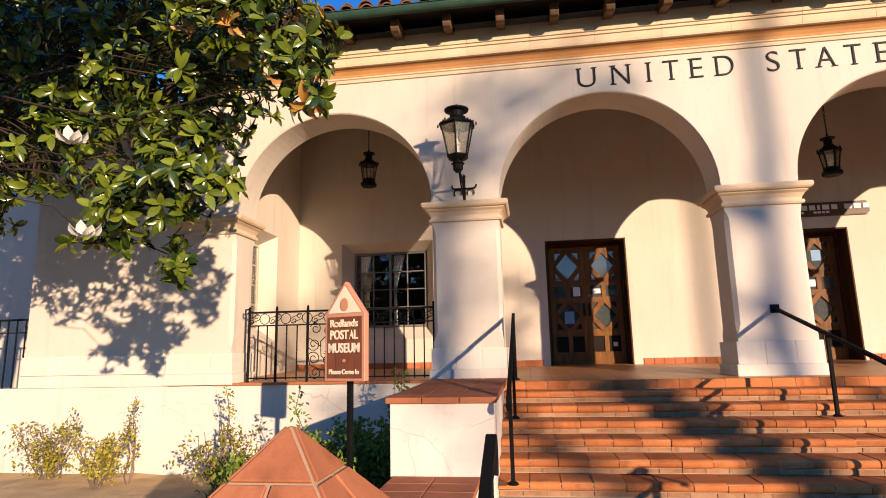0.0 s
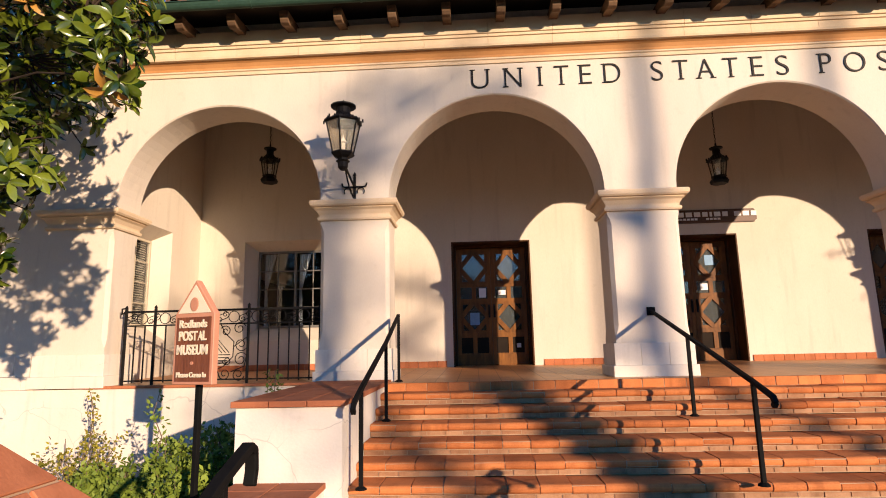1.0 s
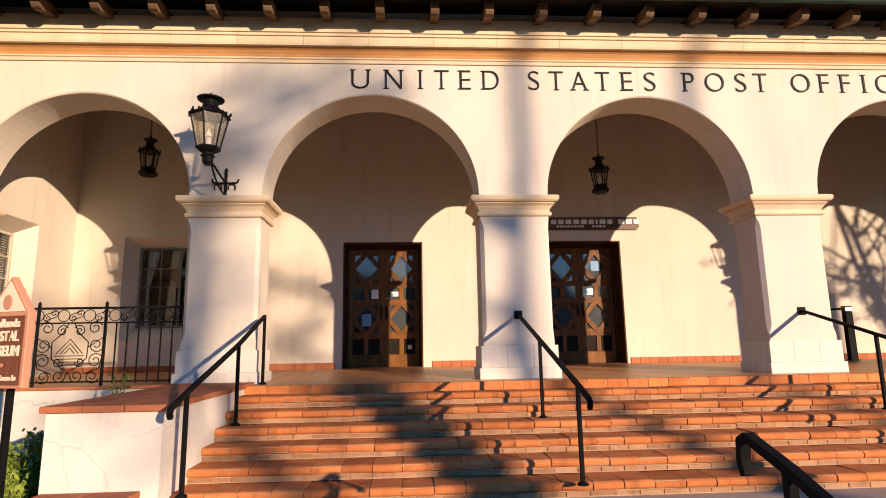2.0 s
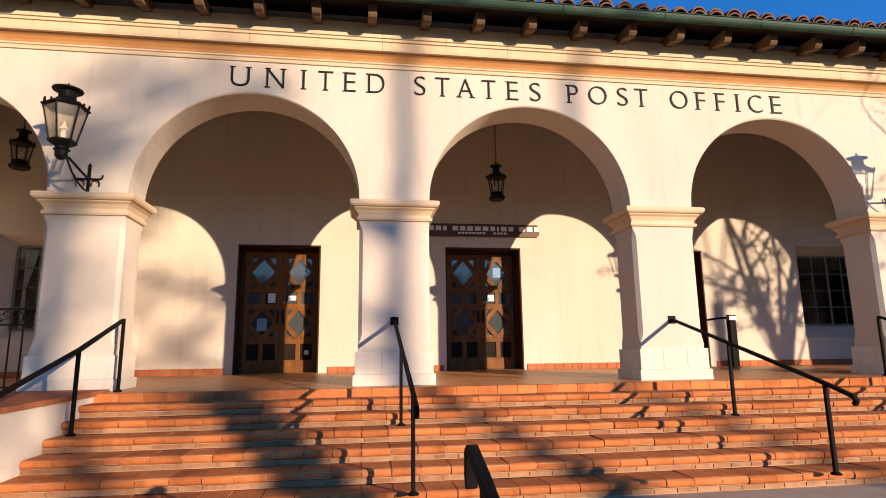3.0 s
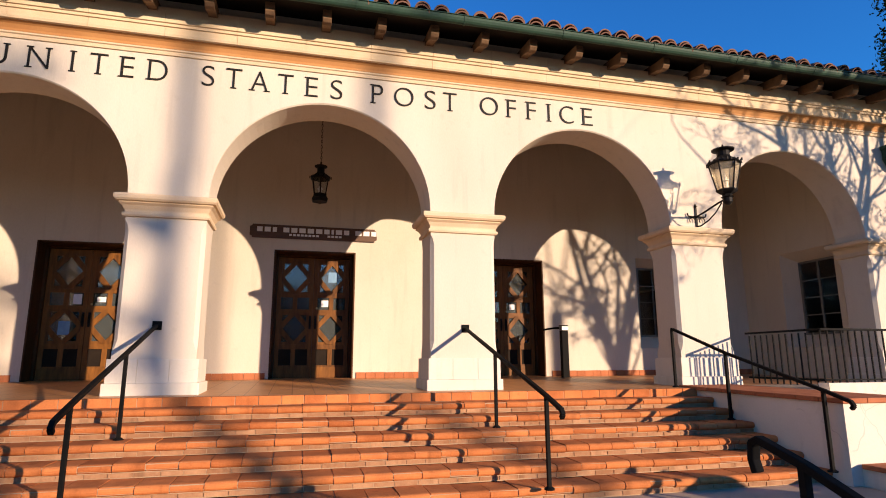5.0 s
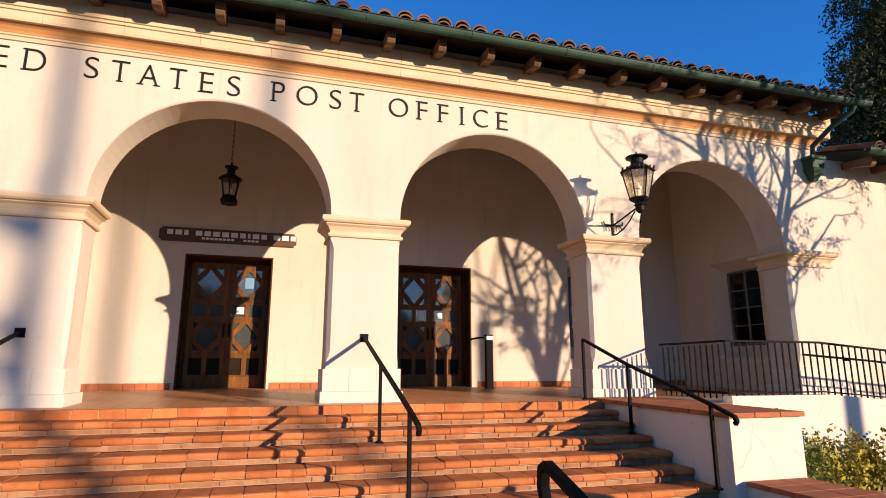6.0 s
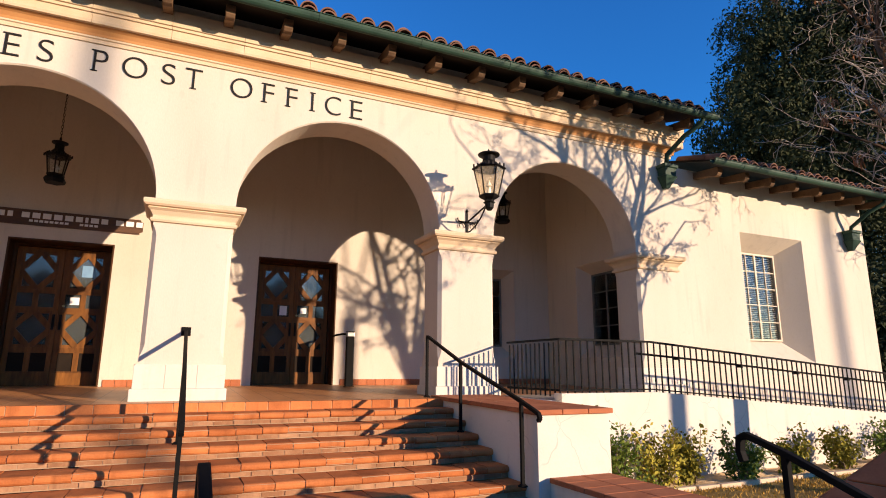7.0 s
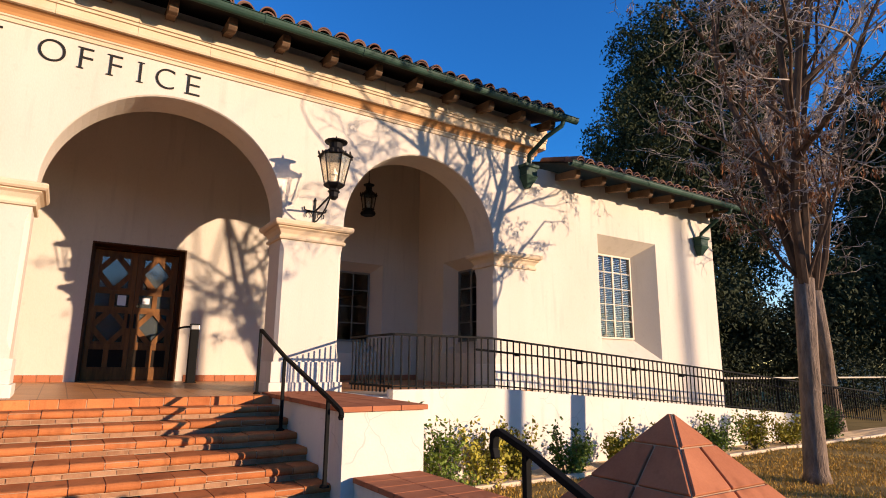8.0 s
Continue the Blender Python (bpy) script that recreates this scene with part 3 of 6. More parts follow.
def eave(name, x0, x1, z, run, y_wall, spacing, first):
    """Boarded soffit, shaped rafter tails, copper gutter, barrel tiles and the roof behind them."""
    y_edge = y_wall - 0.80
    b = bmesh.new()
    slope = 0.30
    # soffit sheet in the near-black tone that holds the eave's shade
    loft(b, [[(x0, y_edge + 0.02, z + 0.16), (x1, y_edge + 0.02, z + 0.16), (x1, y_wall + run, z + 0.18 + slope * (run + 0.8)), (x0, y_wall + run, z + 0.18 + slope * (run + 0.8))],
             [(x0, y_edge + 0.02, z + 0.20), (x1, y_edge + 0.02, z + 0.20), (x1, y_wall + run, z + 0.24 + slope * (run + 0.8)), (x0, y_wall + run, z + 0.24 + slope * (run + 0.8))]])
    roof = structure("roof", b, SOFFIT, "clay barrel tile roof, eave boards coloured near black for shade", "roof")
    k = 0
    x = first
    while x < x1 - 0.1:
        bm = bmesh.new()
        prof = [(y_edge + 0.16, 0.12), (y_edge + 0.155, 0.05), (y_edge + 0.175, 0.03), (y_edge + 0.17, -0.01), (y_edge + 0.21, -0.055), (y_edge + 0.28, -0.065), (y_edge + 0.36, -0.03), (y_edge + 0.46, 0.0), (y_edge + 0.95, 0.05), (y_edge + 0.95, 0.19)]
        loft(bm, [[(x - 0.065, y, z + h + 0.02) for y, h in prof], [(x + 0.065, y, z + h + 0.02) for y, h in prof]])
        bmesh.ops.bevel(bm, geom=list(bm.edges), offset=0.008, segments=1, affect="EDGES")
        part("rafter_tail", bm, BEAM, roof)
        x += spacing
    bm = bmesh.new()
    arc = [(y_edge - 0.05 + 0.075 * math.cos(a), z + 0.175 + 0.10 * math.sin(a)) for a in [math.pi + math.pi * i / 8 for i in range(9)]]
    rim = [(y_edge + 0.035, z + 0.19), (y_edge + 0.018, z + 0.18)]
    inner = [(y_edge - 0.05 + 0.062 * math.cos(a), z + 0.178 + 0.088 * math.sin(a)) for a in [2 * math.pi - math.pi * i / 8 for i in range(9)]]
    lip = [(y_edge - 0.135, z + 0.185), (y_edge - 0.14, z + 0.172)]
    sweep(bm, arc + inner + lip, x0 - 0.1, x1 + 0.12)
    gutter = part("gutter", bm, COPPER, roof, "green weathered copper gutter")
    x = first + 0.4
    while x < x1:
        bm = bmesh.new()
        arc2 = [(y_edge - 0.05 + 0.082 * math.cos(a), z + 0.175 + 0.108 * math.sin(a)) for a in [math.pi + math.pi * i / 8 for i in range(9)]]
        sweep(bm, arc2 + [(y_edge + 0.03, z + 0.185), (y_edge - 0.13, z + 0.19)], x - 0.012, x + 0.012)
        part("gutter_strap", bm, COPPER, gutter)
        x += spacing * 2
    # barrel tiles: covers at the eave one by one, then the courses behind
    pitch = 0.30
    n = int((x1 - x0) / pitch)
    def cover(seed, r0=0.128, r1=0.108, length=0.42):
        rnd = random.Random(seed)
        bm = bmesh.new()
        j = 10
        outer = [[(r * math.cos(math.pi * i / j), yy, r * 1.02 * math.sin(math.pi * i / j) + 0.02) for i in range(j + 1)] for r, yy in ((r0, 0), (r1, length))]
        inn = [[((r - 0.018) * math.cos(math.pi * i / j), yy, (r - 0.018) * math.sin(math.pi * i / j) + 0.02) for i in range(j, -1, -1)] for r, yy in ((r0, 0), (r1, length))]
        loft(bm, [outer[0] + inn[0], outer[1] + inn[1]])
        return mesh_of("roof_tile", bm, ROOF, False)
    covers = [cover(s, 0.120 + 0.006 * s) for s in range(3)]
    rnd = random.Random(7)
    tilt = math.degrees(math.atan(slope))
    for i in range(n):
        low = rnd.uniform(-0.02, 0.02)
        piece("roof_tile", covers[rnd.randrange(3)], roof, pose(x0 + pitch * (i + 0.5) + low, y_edge - 0.095 + low, z + 0.115, tilt, 0, 60 * low))
        for row in range(3):
            y = y_edge - 0.07 + row * 0.36 * math.cos(math.atan(slope))
            piece("roof_tile", covers[rnd.randrange(3)], roof, pose(x0 + pitch * (i + 0.5) + rnd.uniform(-0.015, 0.015), y + rnd.uniform(-0.03, 0.02) + 0.0, z + 0.165 + row * 0.36 * math.sin(math.atan(slope)) + rnd.uniform(0, 0.015), tilt + rnd.uniform(-1, 1), rnd.uniform(-3, 3), rnd.uniform(-2, 2)))
    bm = bmesh.new()
    wave = [(x0 + pitch * i / 8, abs(math.sin(math.pi * i / 8)) * 0.10) for i in range(8 * n + 1)]
    rows = []
    for y, up in ((y_edge + 0.30, 0.0), (y_wall + run, 0.0)):
        rows.append([bm.verts.new((x, y, z + 0.165 + slope * (y - y_edge) + (0.5 * h if y < y_wall else h))) for x, h in wave])
    for i in range(len(wave) - 1):
        bm.faces.new((rows[0][i], rows[0][i + 1], rows[1][i + 1], rows[1][i]))
    tagged(part("tile_field", bm, ROOF, roof), kind="stuff")
    return roof


eave("roof", x_lo - 0.25, x_hi + 0.35, 6.30, 9.0, FACE - 0.05, 0.808, -4.25 + 0.0)
eave("roof", x_hi + 0.40, 23.7, 5.38, 8.0, FACE, 0.808, x_hi + 0.75)
eave("roof", -9.0, x_lo - 0.3, 5.38, 8.0, FACE, 0.808, -8.7)

# ---- doors and windows ----
def double_door(c, notice):
    e = thing("double_door", "dark oiled wooden double door with diamond panes", "door", "loggia doors", (c, DOOR_WALL + 0.42, 1.035))
    H, W, F = DOOR_TOP - 1.035, DOOR_HALF, 0.075
    bm = bmesh.new()
    for y0, y1, f in ((-0.425, -0.06, 0.032), (-0.059, 0.08, F)):
        box(bm, -W, -W + f, y0, y1, 0, H, 0.006)
        box(bm, W - f, W, y0, y1, 0, H, 0.006)
        box(bm, -W + f, W - f, y0, y1, H - f, H, 0.006)
    part("door_frame", bm, WOOD, e)
    lw, lh = W - F - 0.004, H - F - 0.01
    for side in (-1, 1):
        u = side * lw / 2
        bm = bmesh.new()
        # stiles, rails and the mullions that leave the panes open
        st = 0.085
        box(bm, u - lw / 2 + 0.003, u - lw / 2 + st, 0, 0.05, 0.01, lh, 0.004)
        box(bm, u + lw / 2 - st, u + lw / 2 - 0.003, 0, 0.05, 0.01, lh, 0.004)
        for z0, z1 in ((0.01, 0.27), (0.60, 0.70), (1.36, 1.43), (1.68, 1.75), (lh - 0.13, lh)):
            box(bm, u - lw / 2 + st, u + lw / 2 - st, 0.002, 0.048, z0, z1, 0.003)
        for z0, z1 in ((0.27, 0.60), (1.43, 1.68)):
            box(bm, u - 0.045, u + 0.045, 0.002, 0.048, z0, z1, 0.003)
        leaf = part("leaf", bm, DOOR_BOARD, e)
        iw = lw / 2 - st
        for zc, hz in ((1.03, 0.33), (2.10, 0.35)):    # corner strips that leave small three-cornered panes
            for sx in (-1, 1):
                for sz in (-1, 1):
                    bm = bmesh.new()
                    xa, xb = sorted((u + sx * iw, u + sx * (iw - 0.045)))
                    za, zb3 = sorted((zc + sz * hz, zc + sz * hz * 0.3))
                    box(bm, xa, xb, 0.004, 0.046, za, zb3)
                    xa, xb = sorted((u + sx * (iw - 0.045), u + sx * iw * 0.25))
                    za, zb3 = sorted((zc + sz * hz, zc + sz * (hz - 0.05)))
                    box(bm, xa, xb, 0.004, 0.046, za, zb3)
                    part("corner_strip", bm, DOOR_BOARD, leaf)
        for zc, hz in ((1.03, 0.33), (2.10, 0.35)):
            for sx in (-1, 1):
                for sz in (-1, 1):     # one board on each side of the diamond
                    bm = bmesh.new()
                    k, j = 0.25, 0.20
                    pts = [Vector((u + sx * iw * s, 0, zc + sz * hz * t)) for s, t in ((1, 0), (1, k), (k, 1), (0, 1), (0, 1 - j), (1 - j, 0))]
                    loft(bm, [[p + Vector((0, -0.012, 0)) for p in pts], [p + Vector((0, 0.045, 0)) for p in pts]])
                    part("diamond_board", bm, DOOR_BOARD, leaf)
        bm = bmesh.new()
        for z0, z1 in ((0.70, 1.36), (1.43, 1.68), (1.75, lh - 0.13)):
            box(bm, u - lw / 2 + st - 0.01, u + lw / 2 - st + 0.01, 0.022, 0.028, z0 - 0.01, z1 + 0.01)
        part("pane", bm, DOOR_GLASS, leaf)
        bm = bmesh.new()
        box(bm, u - lw / 2 + st - 0.01, u + lw / 2 - st + 0.01, 0.024, 0.04, 0.26, 0.61)
        part("lower_panel", bm, SOFFIT, leaf, "near-black recessed panel")
        bm = bmesh.new()
        box(bm, u - lw / 2 + 0.02, u + lw / 2 - 0.02, -0.006, 0.0, 0.03, 0.24, 0.002)
        part("kick_plate", bm, DOOR_BOARD, leaf)
    bm = bmesh.new()
    for s in (-1, 1):
        box(bm, s * 0.055 - 0.022, s * 0.055 + 0.022, -0.012, 0.0, 1.02, 1.30, 0.004)
        tube(bm, [(s * 0.055, -0.012, 1.06), (s * 0.055, -0.055, 1.09), (s * 0.055, -0.06, 1.17), (s * 0.055, -0.055, 1.25), (s * 0.055, -0.012, 1.28)], 0.010, 6)
    part("door_handle", bm, IRON, e, "black iron pull handles")
    bm = bmesh.new()
    turned(bm, [(0.022, 0), (0.022, 0.012), (0.016, 0.02)], 10)
    bm.transform(pose(0.075, -0.0, 1.46, 90, 0, 0))
    part("lock", bm, BRASS, e)
    for k, (nu, nz, w, h, mt) in enumerate(notice):
        bm = bmesh.new()
        box(bm, nu - w / 2, nu + w / 2, 0.0175, 0.0205, nz - h / 2, nz + h / 2)
        part("notice", bm, mt, e, "paper notice taped inside the pane")
    return e


white, blue = PAPER, BLUE_POSTER
double_door(CENTRES[1], [(-0.19, 1.555, 0.15, 0.2, white), (0.23, 1.555, 0.16, 0.10, white), (-0.37, 1.0, 0.2, 0.26, blue), (0.55, 0.42, 0.09, 0.09, white)])
double_door(CENTRES[2], [(0.24, 1.56, 0.15, 0.14, white), (0.40, 2.13, 0.2, 0.22, blue)])
double_door(CENTRES[3], [(-0.21, 1.56, 0.15, 0.2, white), (0.22, 1.57, 0.13, 0.12, white)])


def casement(w, h, cols, rows, m, mat, label, blinds=False, curtain=False):
    e = thing("window", label, "window", "steel casement windows")
    e.matrix_basis = m
    bm = bmesh.new()
    f = 0.045
    for x0, x1, z0, z1 in ((-w / 2, -w / 2 + f, 0, h), (w / 2 - f, w / 2, 0, h), (-w / 2 + f, w / 2 - f, 0, f), (-w / 2 + f, w / 2 - f, h - f, h)):
        box(bm, x0, x1, -0.03, 0.03, z0, z1, 0.004)
    part("window_frame", bm, mat, e)
    pw, ph = (w - 2 * f) / cols, (h - 2 * f) / rows
    for i in range(1, cols):
        t = 0.026 if cols % 2 == 0 and i == cols // 2 else 0.011
        bm = bmesh.new()
        box(bm, -w / 2 + f + pw * i - t, -w / 2 + f + pw * i + t, -0.02, 0.02, f, h - f, 0.003)
        part("mullion", bm, mat, e)
    for j in range(1, rows):
        bm = bmesh.new()
        box(bm, -w / 2 + f, w / 2 - f, -0.018, 0.018, f + ph * j - 0.011, f + ph * j + 0.011, 0.003)
        part("glazing_bar", bm, mat, e)
    bm = bmesh.new()
    box(bm, -pw / 2, pw / 2, -0.003, 0.003, -ph / 2, ph / 2)
    me = mesh_of("pane", bm, GLASS)
    rnd = random.Random(int(w * 1000))
    for i in range(cols):
        for j in range(rows):
            piece("pane", me, e, pose(-w / 2 + f + pw * (i + 0.5), 0, f + ph * (j + 0.5), rnd.uniform(-0.5, 0.5), 0, rnd.uniform(-0.5, 0.5)))
    if blinds:
        bm = bmesh.new()
        k = int(h / 0.045)
        for j in range(k):
            z = 0.04 + (h - 0.08) * j / k
            box(bm, -w / 2 + f, w / 2 - f, 0.05, 0.085, z, z + 0.004, 0, None)
        for v in bm.verts:
            v.co.z += (v.co.y - 0.067) * 0.7
        part("blind", bm, BLIND, e, "half-open cream slat blind")
    if curtain:
        bm = bmesh.new()
        for s, c0 in ((-1, -w / 2 + 0.1), (0.4, 0.05)):
            ring = []
            for z, sw in ((0.05, 0.10), (h * 0.5, 0.06), (h - 0.05, 0.26)):
                ring.append([(c0 + sw * i / 12, 0.12 + 0.02 * math.sin(i * 1.9), z) for i in range(13)])
            loft(bm, ring, closed=False)
        part("curtain", bm, PAPER, e, "thin white tied-back curtain")
    return e


WY = DOOR_WALL + 0.33
casement(1.66, 1.68, 4, 4, pose(CENTRES[0], WY, 1.935), WINDOW_PAINT, "grey steel casement window with a tied-back curtain", curtain=True)
casement(1.66, 1.68, 4, 4, pose(CENTRES[4], WY, 1.935), WINDOW_PAINT, "dark grey steel casement window in a splayed recess")
casement(1.00, 1.66, 2, 4, pose(LEFT_END - 0.33, BACK + 1.15, 1.935, 0, 0, 90), PALE_FRAME, "pale steel side window with a drawn blind", blinds=True)
casement(1.00, 1.66, 2, 4, pose(RIGHT_END + 0.33, BACK + 1.15, 1.935, 0, 0, -90), WINDOW_PAINT, "dark grey steel side window in a recess")
casement(1.32, 2.02, 4, 5, pose(19.70, FACE + 0.46, 2.045), PALE_FRAME, "pale steel window with cream blinds in a deep recess", blinds=True)

# ---- lettering ----
def glyph(ch, width, height, depth, thin=0.0):
    """One character as a mesh, its lower left corner at the origin, upright in x and z."""
    cu = bpy.data.curves.new("glyph", "FONT")
    cu.body, cu.size, cu.extrude, cu.offset = ch, 1.0, 0.001, thin
    tmp = new("glyph", cu)
    dg = bpy.context.evaluated_depsgraph_get()
    me = bpy.data.meshes.new_from_object(tmp.evaluated_get(dg))
    bpy.data.objects.remove(tmp)
    bm = bmesh.new()
    bm.from_mesh(me)
    bpy.data.meshes.remove(me)
    xs, ys = [v.co.x for v in bm.verts], [v.co.y for v in bm.verts]
    sx, sy = (width / max(1e-6, max(xs) - min(xs)) if width else height / (max(ys) - min(ys))), height / (max(ys) - min(ys))
    for v in bm.verts:
        v.co = Vector(((v.co.x - min(xs)) * sx, -depth if v.co.z > 0 else 0.0, (v.co.y - min(ys)) * sy))
    return bm


def line_of_text(parent, text, x0, x1, z, height, depth, y, mat, name="letters"):
    def reach(s):
        bm = glyph(s, 0, height, depth, 0.02)
        return bm, max(v.co.x for v in bm.verts)
    whole, total = reach(text)
    k, edge = (x1 - x0) / total, -1.0
    tall, low = max(v.co.z for v in whole.verts), 0.0
    for i, ch in enumerate(text):     # cut the set line into its letters
        if ch == " ":
            continue
        bm = whole.copy()
        first = glyph_span(text, i)
        bmesh.ops.delete(bm, geom=[v for v in bm.verts if not first[0] * total - 1e-4 <= v.co.x <= first[1] * total + 1e-4], context="VERTS")
        if bm.verts:
            bm.transform(Matrix.Translation((x0, y, z)) @ Matrix.Diagonal((k, 1, 1, 1)))
            part(name, bm, mat, parent)
    whole.free()


SPANS = {}


def glyph_span(text, i):
    """Where the i-th letter of a set line begins and ends, as shares of its length."""
    def far(s):
        if s in SPANS:
            return SPANS[s]
        cu = bpy.data.curves.new("span", "FONT")
        cu.body, cu.size, cu.offset = s, 1.0, 0.02
        tmp = new("span", cu)
        me = bpy.data.meshes.new_from_object(tmp.evaluated_get(bpy.context.evaluated_depsgraph_get()))
        bpy.data.objects.remove(tmp)
        xs = [v.co.x for v in me.vertices]
        bpy.data.meshes.remove(me)
        SPANS[s] = (min(xs), max(xs)) if xs else (0, 0)
        return SPANS[s]
    lo, hi = far(text)
    before = far(text[:i].rstrip())[1] if text[:i].strip() else lo - 1
    return ((before + 0.002 - lo) / (hi - lo), (far(text[:i + 1])[1] - lo) / (hi - lo))


WORDS = [("U", 1.076, 0.27), ("N", 1.588, 0.26), ("I", 2.005, 0.03), ("T", 2.334, 0.225), ("E", 2.706, 0.17), ("D", 3.106, 0.25),
         ("S", 3.783, 0.175), ("T", 4.142, 0.225), ("A", 4.512, 0.245), ("T", 4.888, 0.225), ("E", 5.283, 0.17), ("S", 5.650, 0.18),
         ("P", 6.290, 0.17), ("O", 6.712, 0.31), ("S", 7.141, 0.18), ("T", 7.474, 0.225),
         ("O", 8.143, 0.31), ("F", 8.542, 0.155), ("F", 8.898, 0.155), ("I", 9.212, 0.03), ("C", 9.545, 0.255), ("E", 9.938, 0.185)]
SERIFS = {"U": ((0.07, 1), (0.93, 1)), "N": ((0.06, 1), (0.06, 0), (0.94, 1)), "I": ((0.5, 0), (0.5, 1)), "T": ((0.5, 0),), "E": ((0.06, 0), (0.06, 1)),
          "D": ((0.04, 0), (0.04, 1)), "A": ((0.06, 0), (0.94, 0)), "P": ((0.08, 0), (0.04, 1)), "F": ((0.08, 0), (0.04, 1)), "S": (), "O": (), "C": ()}
sign = thing("facade_lettering", "dark bronze raised letters on the stucco wall", "lettering", at=(0, FACE - 0.002, 5.375))
for ch, x, w in WORDS:
    bm = glyph(ch, w, 0.315, 0.014, -0.017)
    for u, v in SERIFS[ch]:
        cx, half = u * w, 0.042
        box(bm, cx - half, cx + half, -0.012, 0.0, v * 0.315 - (0.015 if v else 0.0), v * 0.315 + (0.0 if v else 0.015))
    bm.transform(Matrix.Translation((x - w / 2, 0, 0)))
    part("letter", bm, LETTER, sign)

# carved address board over the middle door (its wording as plain bars)
board = thing("address_board", "brown carved wooden board with notched corners", "sign board", at=(5.50, DOOR_WALL - 0.003, 3.885))
bm = bmesh.new()
hw, hh, nt = 1.30, 0.14, 0.05
out = [(-hw + nt, 0), (hw - nt, 0), (hw - nt, 0.035), (hw, 0.05), (hw, 2 * hh - 0.05), (hw - nt, 2 * hh - 0.035), (hw - nt, 2 * hh), (-hw + nt, 2 * hh), (-hw + nt, 2 * hh - 0.035), (-hw, 2 * hh - 0.05), (-hw, 0.05), (-hw + nt, 0.035)]
loft(bm, [[(x, 0, z) for x, z in out], [(x, -0.045, z) for x, z in out]])
bmesh.ops.bevel(bm, geom=[ed for ed in bm.edges if all(v.co.y < -0.04 for v in ed.verts)], offset=0.01, segments=2, affect="EDGES")
part("board", bm, ADDRESS_WOOD, board)
bm = bmesh.new()
u = -1.16
for w in (0.11, 0.12, 0.08, 0, 0.12, 0.12, 0.13, 0.13, 0.13, 0.11, 0.05, 0.13, 0.11, 0, 0.13, 0.13, 0.11):
    if w:
        bm = box(bmesh.new(), u, u + w, -0.055, -0.046, 0.125, 0.225, 0.004)
        part("lettering_bar", bm, PAPER, board, "white carved bar")
    u += (w + 0.040) if w else 0.09
for k in range(14):
    if k not in (8, 9):
        bm = box(bmesh.new(), -0.52 + 0.078 * k, -0.52 + 0.078 * k + 0.058, -0.052, -0.046, 0.055, 0.095)
        part("lettering_bar", bm, PAPER, board)

# ---- lanterns ----
def lantern_body(e, r_top, r_low, height, sides=6, glass=SEEDY_GLASS, lift=0.0, level="panel"):
    """Tapered cage with glazed sides, a crown, a chimney cap and a candle tube."""
    ang = [2 * math.pi * (k + 0.5) / sides for k in range(sides)]
    for k in range(sides):
        a, a2 = ang[k], ang[(k + 1) % sides]
        bm = bmesh.new()
        tube(bm, [(r_low * math.cos(a), r_low * math.sin(a), lift), (r_top * math.cos(a), r_top * math.sin(a), lift + height)], 0.012, 5)
        part("corner_bar", bm, IRON, e)
        bm = bmesh.new()
        q = [Vector((r * 0.985 * math.cos(b2), r * 0.985 * math.sin(b2), z)) for r, b2, z in ((r_low, a, lift), (r_low, a2, lift), (r_top, a2, lift + height), (r_top, a, lift + height))]
        nrm = Vector((math.cos((a + a2) / 2), math.sin((a + a2) / 2), 0)) * (0.004 if k < sides - 1 else -0.004)
        loft(bm, [q, [p - nrm for p in q]])
        pane = part("glass_pane", bm, glass, e)
        pane.visible_shadow = False
    t = math.pi / sides
    bm = bmesh.new()
    turned(bm, [(r_top + 0.005, lift + height - 0.012), (r_top + 0.035, lift + height), (r_top + 0.03, lift + height + 0.02), (r_top * 0.72, lift + height + 0.075), (r_top * 0.46, lift + height + 0.125), (r_top * 0.42, lift + height + 0.14)], sides, turn=t)
    part("crown", bm, IRON, e)
    bm = bmesh.new()
    for k in range(sides * 4):       # small teeth round the crown's edge
        a = 2 * math.pi * k / (sides * 4)
        rr = (r_top + 0.032) * math.cos(math.pi / sides) / math.cos(((a) % (2 * math.pi / sides)) - math.pi / sides)
        box(bm, rr * math.cos(a) - 0.010, rr * math.cos(a) + 0.010, rr * math.sin(a) - 0.010, rr * math.sin(a) + 0.010, lift + height + 0.0, lift + height + 0.045)
    tagged(part("cresting", bm, IRON, e), kind="stuff")
    top = lift + height + 0.135
    bm = bmesh.new()
    turned(bm, [(r_top * 0.42, top), (r_top * 0.42, top + 0.085), (r_top * 0.72, top + 0.10), (r_top * 0.74, top + 0.118), (r_top * 0.4, top + 0.14), (0.02, top + 0.155), (0.012, top + 0.20), (0.003, top + 0.215)], 14)
    part("chimney_cap", bm, IRON, e)
    bm = bmesh.new()
    turned(bm, [(r_low + 0.02, lift + 0.02), (r_low + 0.025, lift), (r_low * 0.95, lift - 0.03), (r_low * 0.55, lift - 0.06), (r_low * 0.5, lift - 0.09)], sides, turn=t)
    part("base_ring", bm, IRON, e)
    bm = bmesh.new()
    turned(bm, [(0.03, lift + 0.0), (0.03, lift + height * 0.35), (0.055, lift + height * 0.37), (0.05, lift + height * 0.40), (0.02, lift + height * 0.5), (0.004, lift + height * 0.62)], 10)
    part("burner", bm, PAPER, e, "cream candle tube")


